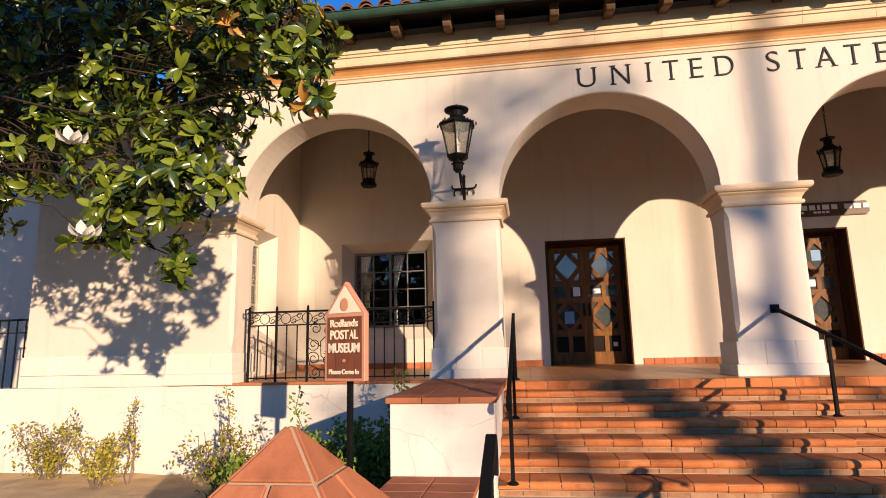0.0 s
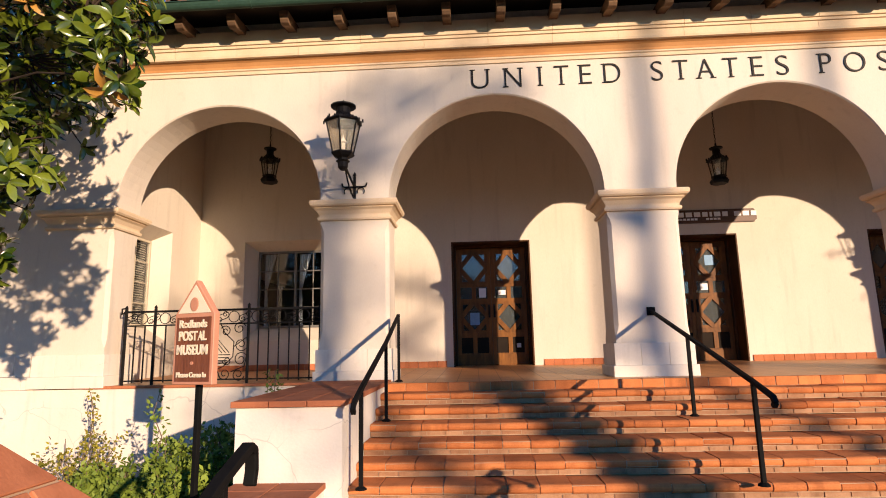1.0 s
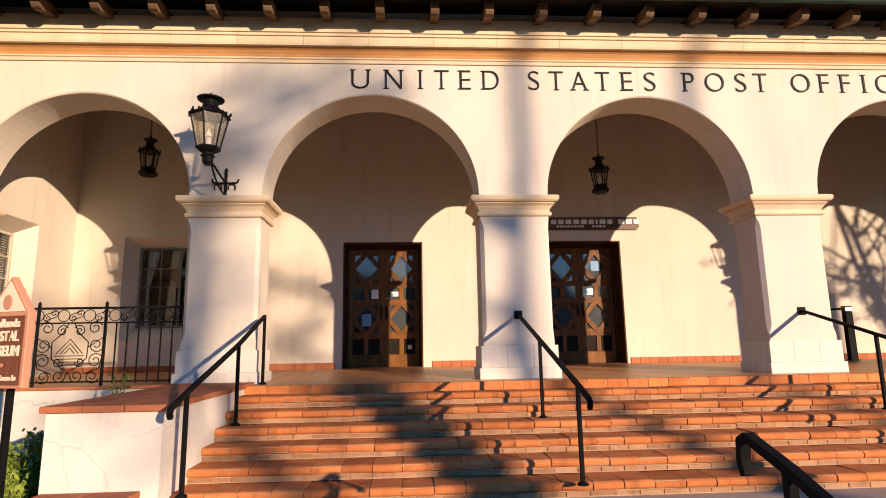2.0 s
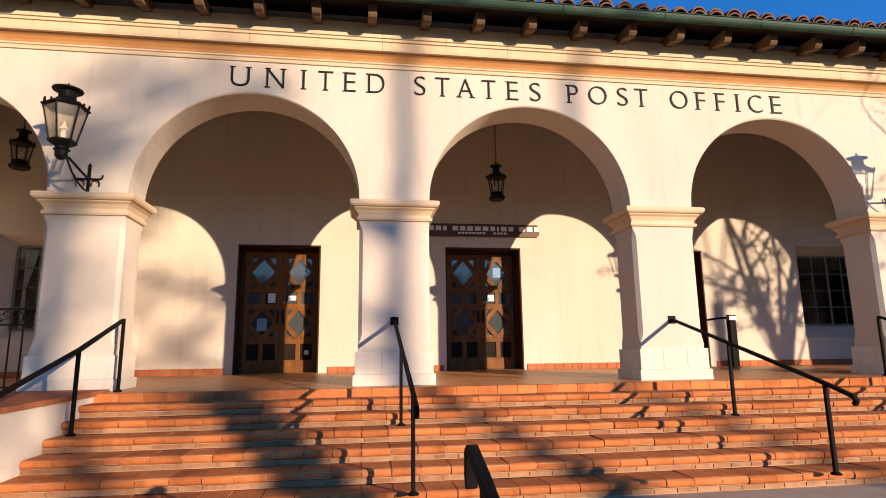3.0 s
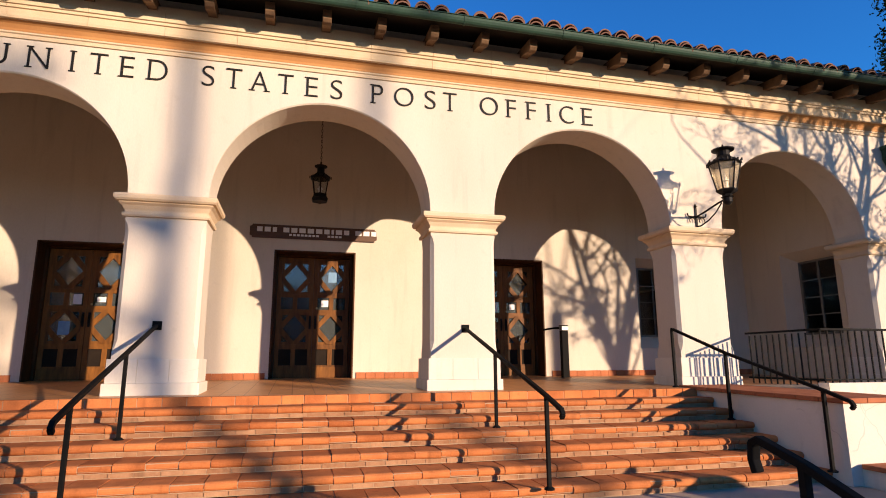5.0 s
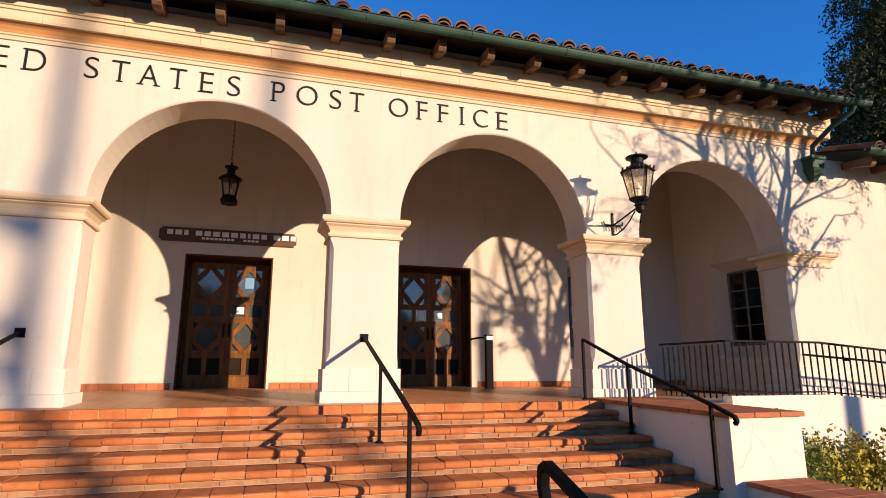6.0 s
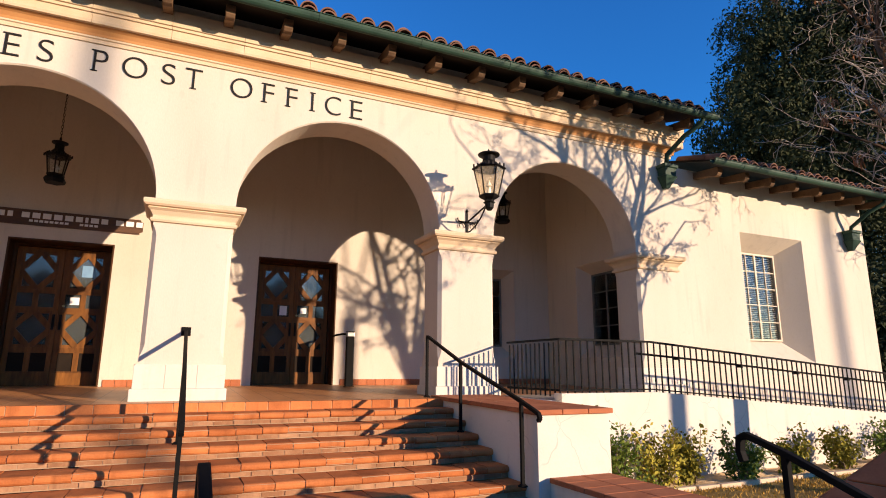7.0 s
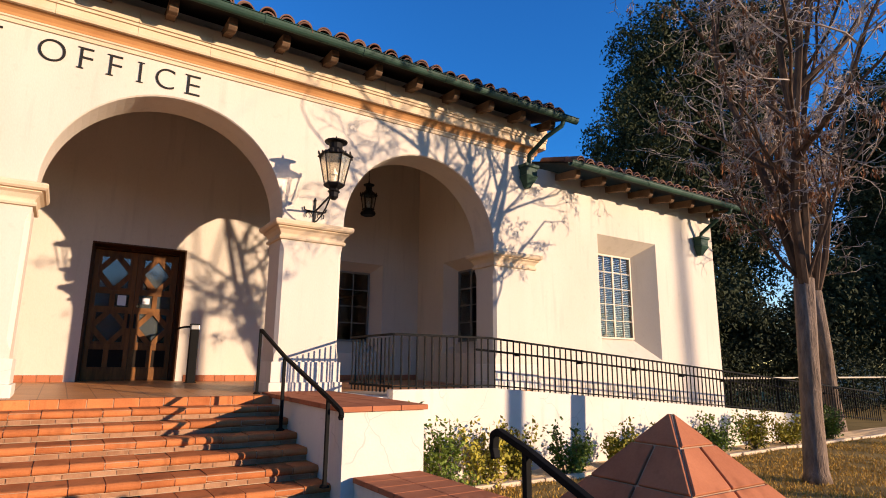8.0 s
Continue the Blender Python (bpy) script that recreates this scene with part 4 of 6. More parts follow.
def wall_lantern(x):
    e = thing("wall_lantern", "black iron lantern with seeded glass on a scrolled bracket", "wall lantern", "wall lanterns", (x, FACE, 0))
    bm = bmesh.new()
    box(bm, -0.02, 0.02, -0.02, 0.0, 3.66, 4.03, 0.004)
    turned(bm, [(0.012, 4.03), (0.03, 4.05), (0.004, 4.10)], 8, (0, -0.01, 0))
    part("back_plate", bm, IRON, e)
    bm = bmesh.new()
    tube(bm, [(0, -0.01, 3.86), (0, -0.25, 3.90), (0, -0.55, 3.96), (0, -0.76, 3.99)], 0.017, 6)
    tube(bm, [(0, -0.01, 3.69), (0, -0.12, 3.68), (0, -0.32, 3.73), (0, -0.50, 3.82), (0, -0.66, 3.95)], 0.013, 6)
    part("arm", bm, IRON, e)
    bm = bmesh.new()
    for s in (-1, 1):
        tube(bm, [(s * (0.02 + 0.20 * t - 0.03 * max(0, t - 0.8) * 5), -0.03, 3.86 + (0.06 * max(0.0, t - 0.75) * 4)) for t in (0, 0.3, 0.6, 0.8, 0.95, 1.0)], 0.013, 6)
        tube(bm, [(s * (0.10 + 0.055 * math.cos(t)), -0.03, 3.79 + 0.055 * math.sin(t)) for t in [math.pi * 1.2 - 0.45 * k * s * s for k in range(11)]], 0.009, 5)
    part("scroll", bm, IRON, e)
    bm = bmesh.new()
    turned(bm, [(0.035, 3.88), (0.07, 3.92), (0.075, 3.99), (0.10, 4.01), (0.05, 4.03)], 10, (0, -0.80, 0))
    neck = part("socket", bm, IRON, e)
    holder = part("cage", turned(bmesh.new(), [(0.02, -0.02), (0.06, 0.0), (0.02, 0.02)], 8), IRON, e)
    holder.location = (0, -0.80, 4.06)
    lantern_body(holder, 0.245, 0.145, 0.46, lift=0.05)
    return e


wall_lantern(PIERS[1])
wall_lantern(PIERS[4])


def pendant(x, y, top):
    e = thing("hanging_lantern", "small black iron lantern on a chain from the ceiling", "hanging lantern", "hanging lanterns", (x, y, 0))
    bm = bmesh.new()
    z, k = top - 0.02, 0
    while z < 6.78:
        d = 0.014
        loop = [((d * math.cos(a) if k % 2 else 0), (0 if k % 2 else d * math.cos(a)), z + 0.032 + 0.034 * math.sin(a)) for a in [2 * math.pi * i / 8 for i in range(9)]]
        tube(bm, loop, 0.005, 4, cap=False)
        z, k = z + 0.054, k + 1
    part("chain", bm, IRON, e)
    bm = bmesh.new()
    turned(bm, [(0.02, 6.76), (0.07, 6.785), (0.075, 6.798)], 12)
    part("ceiling_rose", bm, IRON, e)
    holder = part("cage", turned(bmesh.new(), [(0.02, 0.0), (0.15, 0.0), (0.17, 0.05), (0.14, 0.10), (0.02, 0.10)], 6, turn=math.pi / 6), IRON, e)
    holder.location = (0, 0, top - 0.70)
    lantern_body(holder, 0.165, 0.115, 0.32, glass=GLASS, lift=0.13)
    return e


pendant(-3.05, 10.88, 5.38)
pendant(5.53, 10.89, 5.04)
pendant(14.0, 10.89, 5.30)

# ---- hand rails ----
def hand_rail(x, side):
    e = thing("hand_rail", "dark painted steel hand rail on the steps", "hand rail", "step hand rails", (x, 0, 0))
    posts = [(5.74, 0.141, 1.03), (7.28, 0.565, 1.50 if not side else 1.47)]
    pts = [(0, 5.74, 1.045), (0, 7.28, 1.49)]
    if side:
        posts.append((8.46, terrace_z(8.46), 1.885))
        pts += [(0, 8.40, 1.875), (0, 8.46, 1.89)]
    else:
        pts += [(0, 8.58, 1.865)]
    bm = bmesh.new()
    full = [(0, 5.40, 0.86), (0, 5.37, 0.89), (0, 5.40, 0.935), (0, 5.46, 0.955)] + pts
    for a, c in zip(full, full[1:]):
        d = (Vector(c) - Vector(a))
        ang = math.degrees(math.atan2(d.z, d.y))
        box(bm, -0.022, 0.022, -0.006, d.length + 0.006, -0.020, 0.020, 0.005, pose(*a, ang, 0, 0))
    part("rail", bm, RAIL, e)
    for y, z0, z1 in posts:
        bm = bmesh.new()
        box(bm, -0.019, 0.019, y - 0.019, y + 0.019, z0, z1, 0.003)
        post = part("post", bm, RAIL, e)
        bm = bmesh.new()
        turned(bm, [(0.055, z0), (0.055, z0 + 0.012), (0.03, z0 + 0.03)], 8, (0, y, 0))
        part("foot_flange", bm, RAIL, post)
    if not side:
        bm = bmesh.new()
        box(bm, -0.06, 0.06, FACE - 0.014, FACE - 0.001, 1.81, 1.93, 0.003)
        part("wall_plate", bm, RAIL, e, "square steel plate on the pier")
    return e


hand_rail(-0.21, True)
hand_rail(PIERS[2], False)
hand_rail(PIERS[3] + 0.02, False)
hand_rail(11.17, True)


def lower_rail(x):
    e = thing("hand_rail", "dark steel hand rail beside the lower steps", "hand rail", "lower hand rails", (x, 0, 0))
    bm = bmesh.new()
    full = [(0, 3.04, 0.78), (0, 3.06, 0.84), (0, 3.05, 0.93), (0, 3.00, 0.955), (0, 2.70, 0.86), (0, 1.70, 0.46), (0, 1.60, 0.44)]
    for a, c in zip(full, full[1:]):
        d = (Vector(c) - Vector(a))
        ang = math.degrees(math.atan2(d.z, d.y))
        box(bm, -0.028, 0.028, -0.008, d.length + 0.008, -0.022, 0.022, 0.007, pose(*a, ang, 0, 0))
    part("rail", bm, RAIL, e)
    for y, z0, z1 in ((2.72, 0.0, 0.86), (1.78, -0.30, 0.49)):
        bm = bmesh.new()
        box(bm, -0.022, 0.022, y - 0.022, y + 0.022, z0, z1, 0.003)
        part("post", bm, RAIL, e)
    return e


for x in (-0.21, 3.42, 7.76, 11.31):
    lower_rail(x)

e = thing("door_post", "thick black steel post with a bright cap beside the door", "post", at=(10.82, 11.70, 0))
z = terrace_z(11.7)
bm = bmesh.new()
box(bm, -0.075, 0.075, -0.06, 0.06, z, 2.02, 0.012)
part("post", bm, RAIL, e)
bm = bmesh.new()
box(bm, -0.080, 0.080, -0.065, 0.065, 2.02, 2.115, 0.014)
cap = part("post_cap", bm, STEEL, e, "brushed steel cap")
bm = bmesh.new()
box(bm, -0.081, 0.081, -0.066, 0.066, 2.116, 2.135, 0.004)
part("cap_lid", bm, RAIL, cap)
bm = bmesh.new()
box(bm, -0.10, 0.10, -0.085, 0.085, z, z + 0.012, 0.003)
part("base_plate", bm, RAIL, e)
bm = bmesh.new()
tube(bm, [(-0.03, 0.06, 2.08), (-0.12, 0.20, 2.085), (-0.20, 0.40, 2.07), (-0.21, DOOR_WALL - 11.702, 2.06)], 0.022, 8)
part("arm", bm, RAIL, e)

# ---- ornamental gate in the first arch ----
GY = 8.77
gate = thing("iron_balustrade", "black wrought-iron balustrade with scrolled frieze and crest panel", "balustrade", at=(0, GY, 0))
gx0, gx1, zt, zs, zb = CENTRES[0] - RADIUS + 0.19, CENTRES[0] + RADIUS + 0.01, 2.06, 1.85, 1.0
for z, r in ((zt, 0.016), (zs, 0.011), (zb + 0.03, 0.011)):
    bm = bmesh.new()
    box(bm, gx0, gx1, -r, r, z - r, z + r, 0.003)
    part("rail", bm, IRON, gate)
big = [gx0 + 0.02, -3.97, -3.45, -2.52, gx1 - 0.03]
for x in big:
    bm = bmesh.new()
    box(bm, x - 0.017, x + 0.017, -0.017, 0.017, terrace_z(GY), 2.11, 0.003)
    turned(bm, [(0.017, 2.11), (0.026, 2.125), (0.004, 2.16)], 8, (x, 0, 0))
    part("post", bm, IRON, gate)
for a, c in zip(big, big[1:]):
    if abs(a + 3.45) < 0.01:
        continue
    k = max(2, round((c - a) / 0.165))
    for i in range(1, k):
        x = a + (c - a) * i / k
        bm = bmesh.new()
        box(bm, x - 0.009, x + 0.009, -0.009, 0.009, zb + 0.02 - 0.02, zs, 0.002)
        part("baluster", bm, IRON, gate)


def spiral(bm, cx, cz, r, start, turns, sense, rad=0.0065, lead=None):
    pts = []
    k = int(10 * turns) + 2
    for i in range(k):
        t = i / (k - 1)
        rr = r * (1 - 0.75 * t)
        a = start + sense * 2 * math.pi * turns * t
        pts.append((cx + rr * math.cos(a), 0, cz + rr * math.sin(a)))
    if lead:
        pts = [(lead[0], 0, lead[1])] + pts
    tube(bm, pts, rad, 5)


x, k = gx0 + 0.10, 0
while x < gx1 - 0.08:
    bm = bmesh.new()
    zc = (zt + zs) / 2
    if k % 2:
        tube(bm, [(x + 0.082 * math.cos(2 * math.pi * i / 14), 0, zc + 0.082 * math.sin(2 * math.pi * i / 14)) for i in range(15)], 0.0065, 5)
    else:
        spiral(bm, x - 0.045, zc - 0.035, 0.062, math.pi / 2, 1.3, 1, lead=(x + 0.08, zc + 0.07))
        spiral(bm, x + 0.045, zc + 0.035, 0.062, -math.pi / 2, 1.3, 1, lead=(x - 0.08, zc - 0.07))
    part("frieze_scroll", bm, IRON, gate)
    x, k = x + 0.178, k + 1
# crest panel: paired scrolls round a stepped crest
pc, pz = (-3.45 - 2.52) / 2, (zs + zb + 0.03) / 2
for sx in (-1, 1):
    for zc, st, r, dx, sn in ((pz + 0.34, 0.3, 0.10, 0.33, 1), (pz + 0.30, 2.6, 0.085, 0.12, -1), (pz + 0.10, 0.0, 0.11, 0.36, -1), (pz - 0.12, 0.4, 0.11, 0.36, 1), (pz - 0.34, -0.3, 0.10, 0.33, -1), (pz - 0.33, 2.9, 0.095, 0.12, 1), (pz - 0.14, 3.0, 0.07, 0.15, 1)):
        bm = bmesh.new()
        spiral(bm, pc + sx * dx, zc, r, st if sx > 0 else math.pi - st, 1.4, sn * sx, 0.0075)
        part("panel_scroll", bm, IRON, gate)
    bm = bmesh.new()
    tube(bm, [(pc + sx * 0.04, 0, zs), (pc + sx * 0.10, 0, pz + 0.28), (pc + sx * 0.25, 0, pz + 0.14), (pc + sx * 0.24, 0, pz - 0.08), (pc + sx * 0.10, 0, pz - 0.22), (pc, 0, pz - 0.26), (pc + sx * 0.07, 0, pz - 0.42)], 0.008, 5)
    tube(bm, [(pc + sx * 0.24, 0, pz + 0.06), (pc + sx * 0.44, 0, pz + 0.20), (pc + sx * 0.46, 0, pz + 0.0), (pc + sx * 0.42, 0, pz - 0.22), (pc + sx * 0.22, 0, pz - 0.30)], 0.008, 5)
    part("panel_stem", bm, IRON, gate)
bm = bmesh.new()
for k in range(3):
    h = 0.07 + 0.055 * k
    tube(bm, [(pc - h, 0, pz - 0.02), (pc, 0, pz - 0.02 + h * 1.15), (pc + h, 0, pz - 0.02)], 0.007, 5)
for k in range(4):
    tube(bm, [(pc - 0.20 + 0.02 * k, 0, pz - 0.05 - 0.042 * k), (pc + 0.20 - 0.02 * k, 0, pz - 0.05 - 0.042 * k)], 0.007, 5)
part("crest", bm, IRON, gate)
bm = bmesh.new()
tube(bm, [(gx0 - 0.0, 0, zt), (gx0 - 0.05, 0, zt - 0.03), (gx0 - 0.05, 0, zt + 0.05), (gx0 + 0.02, 0, zt + 0.06), (gx0 + 0.015, 0, zt + 0.015)], 0.016, 6)
part("end_scroll", bm, IRON, gate)
# stone base course of the west wing
west_base = structure("base_course", box(bmesh.new(), -8.32, x_lo, FACE - 0.01, FACE + 0.3, 0.93, 1.0), STONE, "pale cast-stone base course in long blocks", "base course")
for z0, z1, out, w in ((0.935, 1.125, 0.045, 0.62), (1.13, 1.43, 0.03, 0.78)):
    x = -8.33
    while x < x_lo - 0.1:
        bm = bmesh.new()
        box(bm, x, min(x + w, x_lo - 0.05) - 0.006, FACE - out, FACE + 0.02, z0, z1, 0.005)
        part("base_stone", bm, WHITE_STUCCO, west_base)
        x += w
# tile coping under it
b = bmesh.new()
box(b, -4.9, -1.37, FACE - 0.05, FACE + 0.02, 0.932, 0.972, 0.006)
structure("coping", b, CAP_TILE, "terracotta tile coping on the plinth", "coping")
bm = bmesh.new()
west = thing("iron_balustrade", "black wrought-iron balustrade on the side porch", "balustrade", at=(-8.45, FACE + 0.12, 0))
for i in range(12):
    bm = bmesh.new()
    box(bm, -0.17 * i - 0.01, -0.17 * i + 0.01, -0.01, 0.01, 0.93, 2.05, 0.002)
    part("baluster", bm, IRON, west)
bm = bmesh.new()
box(bm, -2.0, 0.1, -0.016, 0.016, 2.05, 2.085, 0.004)
box(bm, -2.0, 0.1, -0.01, 0.01, 1.84, 1.86, 0.002)
part("rail", bm, IRON, west)

# ---- ramp guard ----
guard = thing("ramp_guard", "slim dark steel picket guard along the ramp", "railing", at=(0, 7.07, 0))
runs = [(12.66, 14.4), (14.4, 18.4), (18.4, 22.4), (22.4, 28.3)]
for xa, xb in runs:
    for dz, r in ((0.80, 0.020), (0.07, 0.013)):
        bm = bmesh.new()
        za, zb2 = ramp_z(xa) + dz, ramp_z(xb) + dz
        ang = math.degrees(math.atan2(zb2 - za, xb - xa))
        box(bm, 0, math.hypot(xb - xa, zb2 - za), -r, r, -r * 0.8, r * 0.8, 0.004, pose(xa, 0, za, 0, -ang, 0))
        part("rail", bm, RAIL, guard)
bm = bmesh.new()
box(bm, -0.009, 0.009, -0.009, 0.009, 0.02, 0.80)
me = mesh_of("picket", bm, RAIL)
i = 0
x = 12.66
while x < 28.3:
    piece("picket", me, guard, pose(x, 0, ramp_z(x)))
    x += 0.13
bm = bmesh.new()
for z in (0.80, 0.07):
    box(bm, 12.645, 12.675, 0.0, 1.46, 1.03 + z - 0.016, 1.03 + z + 0.016, 0.004)
part("rail", bm, RAIL, guard)
for j in range(1, 12):
    piece("picket", me, guard, pose(12.66, 0.125 * j, 0.99))
bm = bmesh.new()
pts = [(x, 0.11, ramp_z(x) + 0.62) for x in (14.2, 15.5, 18, 20, 22, 25, 28)]
tube(bm, pts, 0.018, 6)
part("inner_hand_rail", bm, RAIL, guard)
x = 15.0
while x < 28:
    bm = bmesh.new()
    box(bm, x - 0.02, x + 0.02, 0.0, 0.11, ramp_z(x) + 0.57, ramp_z(x) + 0.62, 0.004)
    part("rail_bracket", bm, RAIL, guard)
    x += 1.45

# ---- downpipes with hopper heads ----
def downpipe(x, z_gutter, y_gutter, z_head, length):
    e = thing("downpipe", "green copper downpipe with a shaped hopper head", "downpipe", "downpipes", (x, 0, 0))
    bm = bmesh.new()
    tube(bm, [(0.35, y_gutter, z_gutter), (0.33, y_gutter + 0.05, z_gutter - 0.12), (0.15, y_gutter + 0.35, z_gutter - 0.32), (0.02, FACE - 0.14, z_gutter - 0.62), (0, FACE - 0.13, z_head + 0.25)], 0.048, 8)
    part("swan_neck", bm, COPPER, e, smooth=True)
    bm = bmesh.new()
    loft(bm, [rect_ring(-s, s, FACE - 0.02 - d, FACE - 0.015, z_head + z, 0.01) for s, d, z in ((0.19, 0.25, 0.28), (0.19, 0.25, 0.22), (0.16, 0.22, 0.20), (0.15, 0.21, 0.05), (0.17, 0.23, 0.03), (0.10, 0.16, -0.10), (0.05, 0.11, -0.20))])
    part("hopper_head", bm, COPPER, e)
    if length:
        bm = bmesh.new()
        box(bm, -0.045, 0.045, FACE - 0.11, FACE - 0.02, z_head - length, z_head - 0.19, 0.01)
        part("pipe", bm, COPPER, e)
    return e


downpipe(16.55, 6.42, 7.76, 5.28, 0)
downpipe(22.55, 5.50, 7.78, 4.50, 0)

# ---- museum sign on its post ----
ms = thing("museum_sign", "red-brown carved wooden sign with gabled cream top", "sign", at=(-1.86, 5.79, 0), turn=-18)
ms.scale = (1.10, 1, 1)
bm = bmesh.new()
box(bm, -0.024, 0.024, 0.05, 0.10, -0.46, 2.02, 0.006)
part("post", bm, RAIL, ms, "black steel post")
shape = [(-0.225, 1.11), (0.225, 1.11), (0.225, 1.79), (0.0, 2.13), (-0.225, 1.79)]
bm = bmesh.new()
loft(bm, [[(x, 0.045, z) for x, z in shape], [(x, -0.03, z) for x, z in shape]])
bmesh.ops.bevel(bm, geom=list(bm.edges), offset=0.006, segments=1, affect="EDGES")
part("backing", bm, SIGN_TRIM, ms, "salmon painted edge")
bm = bmesh.new()
box(bm, -0.195, 0.195, -0.034, -0.0305, 1.14, 1.76)
face = part("face_board", bm, SIGN_WOOD, ms, "vertical-grained red-brown face")
for i in range(12):
    bm = bmesh.new()
    u = -0.195 + 0.0325 * i
    box(bm, u + 0.002, u + 0.0305, -0.0375, -0.034, 1.14, 1.76, 0.0015)
    part("groove_board", bm, SIGN_WOOD, face)
bm = bmesh.new()
tri = [(-0.185, 1.80), (0.185, 1.80), (0.0, 2.08)]
loft(bm, [[(x, -0.0305, z) for x, z in tri], [(x, -0.037, z) for x, z in tri]])
gable = part("gable_panel", bm, SIGN_CREAM, ms, "cream painted gable")
bm = bmesh.new()
turned(bm, [(0.055, 0.0), (0.055, 0.006), (0.048, 0.008)], 18)
bm.transform(pose(0, -0.037, 1.885, 90, 0, 0) @ Matrix.Diagonal((0.85, 1.25, 1, 1)))
part("seal", bm, SIGN_TRIM, gable, "round brick-red emblem")
for text, w, z, h in (("Redlands", 0.31, 1.655, 0.078), ("POSTAL", 0.31, 1.53, 0.095), ("MUSEUM", 0.345, 1.395, 0.098), ("Please Come In", 0.33, 1.18, 0.050)):
    line_of_text(ms, text, -w / 2, w / 2, z, h, 0.012, -0.0376, SIGN_CREAM, "letter")
bm = bmesh.new()
turned(bm, [(0.018, 0), (0.016, 0.008)], 10)
bm.transform(pose(0, -0.0376, 1.315, 90, 0, 0))
part("rosette", bm, SIGN_TRIM, ms)

# ---- tiles of the steps, terrace edge, skirting ----
def nosed_tile(w, d, t=0.084):
    bm = bmesh.new()
    r = t / 2
    prof = [(0.0 + r - r * math.cos(a), r + r * math.sin(a)) for a in [-math.pi / 2 * 0.9 + math.pi * 0.95 * i / 6 for i in range(7)]]
    prof = [(y, z) for y, z in prof] + [(d, t), (d, 0.0)]
    loft(bm, [[(-w / 2, y, z) for y, z in prof], [(w / 2, y, z) for y, z in prof]])
    return mesh_of("tile", bm, TILE)


rnd = random.Random(11)
N_T = 39
TW = (STEP_X1 - STEP_X0) / N_T
tiles = [nosed_tile(TW - 0.008 - 0.002 * k, GO + 0.025) for k in range(3)]
b_br = bmesh.new()
for i, y in enumerate(STEP_FRONTS):
    shift = rnd.uniform(-0.1, 0.1)
    for k in range(N_T):
        piece("tile", tiles[rnd.randrange(3)], steps, pose(STEP_X0 + TW * (k + 0.5), y + rnd.uniform(-0.008, 0.008), RISE * (i + 1) - 0.084 + rnd.uniform(-0.004, 0.003), rnd.uniform(-0.7, 0.7), rnd.uniform(-0.5, 0.5), rnd.uniform(-0.8, 0.8)))
    u = STEP_X0 + 0.01
    while u < STEP_X1 - 0.06:
        w = rnd.uniform(0.19, 0.24)
        u1 = min(u + w, STEP_X1 - 0.01)
        p = rnd.uniform(0, 0.008)
        box(b_br, u, u1, y + 0.03 - p, y + 0.10, RISE * i + 0.008 + rnd.uniform(0, 0.006), RISE * (i + 1) - 0.088 - rnd.uniform(0, 0.004))
        u = u1 + 0.01
tagged(part("riser_bricks", b_br, BRICK, steps, "tan brick risers with crumbling mortar"), kind="stuff")
bm = bmesh.new()
box(bm, -0.138, 0.138, 0, 0.10, 0, 0.112, 0.006)
edge_me = mesh_of("edge_tile", bm, TILE)
n = int((12.30 + 1.37) / 0.285)
b = bmesh.new()
for k in range(n):
    x = -0.36 + 0.285 * (k + 0.5)
    if x > 11.2:
        break
    piece("edge_tile", edge_me, floor_slab, pose(x, T_EDGE + rnd.uniform(-0.003, 0.003), RISE * 6 + 0.0, 0, 0, rnd.uniform(-0.4, 0.4)))
bm = bmesh.new()
box(bm, -0.096, 0.096, -0.018, 0.0, 0, 0.125, 0.004)
sk = mesh_of("skirting_tile", bm, CAP_TILE)
base = structure("baseboard", box(bmesh.new(), LEFT_END, RIGHT_END, DOOR_WALL - 0.006, DOOR_WALL - 0.002, 1.02, 1.04), MORTAR, "terracotta tile skirting along the loggia wall", "baseboard")
x = LEFT_END + 0.1
while x < RIGHT_END - 0.1:
    if all(abs(x - c) > DOOR_HALF + 0.09 for c in CENTRES[1:4]):
        piece("skirting_tile", sk, base, pose(x, DOOR_WALL - 0.003, 1.038 + rnd.uniform(-0.002, 0.002)))
    x += 0.198
for c in CENTRES[1:4]:
    b = bmesh.new()
    box(b, c - DOOR_HALF + 0.005, c + DOOR_HALF - 0.005, DOOR_WALL - 0.03, DOOR_WALL + 0.5, 0.95, 1.032, 0.006)
    structure("door_sill", b, WOOD, "dark worn door sill", "door sill")

# ---- trees and shrubs ----
def leaf_into(verts, faces, at, along, up, length, width, fold=0.18, bend=0.15):
    """One leaf of six faces, folded along its rib."""
    along = along.normalized()
    side = along.cross(up)
    side = side.normalized() if side.length > 1e-4 else along.orthogonal().normalized()
    nrm = side.cross(along).normalized()
    i = len(verts)
    for t, w in ((0.0, 0.06), (0.25, 0.72), (0.55, 1.0), (0.82, 0.72), (1.0, 0.0)):
        rib = at + along * (length * t) - nrm * (bend * length * t * t)
        hw = width * 0.5 * w
        if w > 0.01:
            verts += [rib - side * hw + nrm * (fold * hw), rib, rib + side * hw + nrm * (fold * hw)]
        else:
            verts.append(rib)
    faces += [(i, i + 1, i + 4, i + 3), (i + 1, i + 2, i + 5, i + 4), (i + 3, i + 4, i + 7, i + 6), (i + 4, i + 5, i + 8, i + 7), (i + 6, i + 7, i + 10, i + 9), (i + 7, i + 8, i + 11, i + 10), (i + 9, i + 10, i + 12), (i + 10, i + 11, i + 12)]


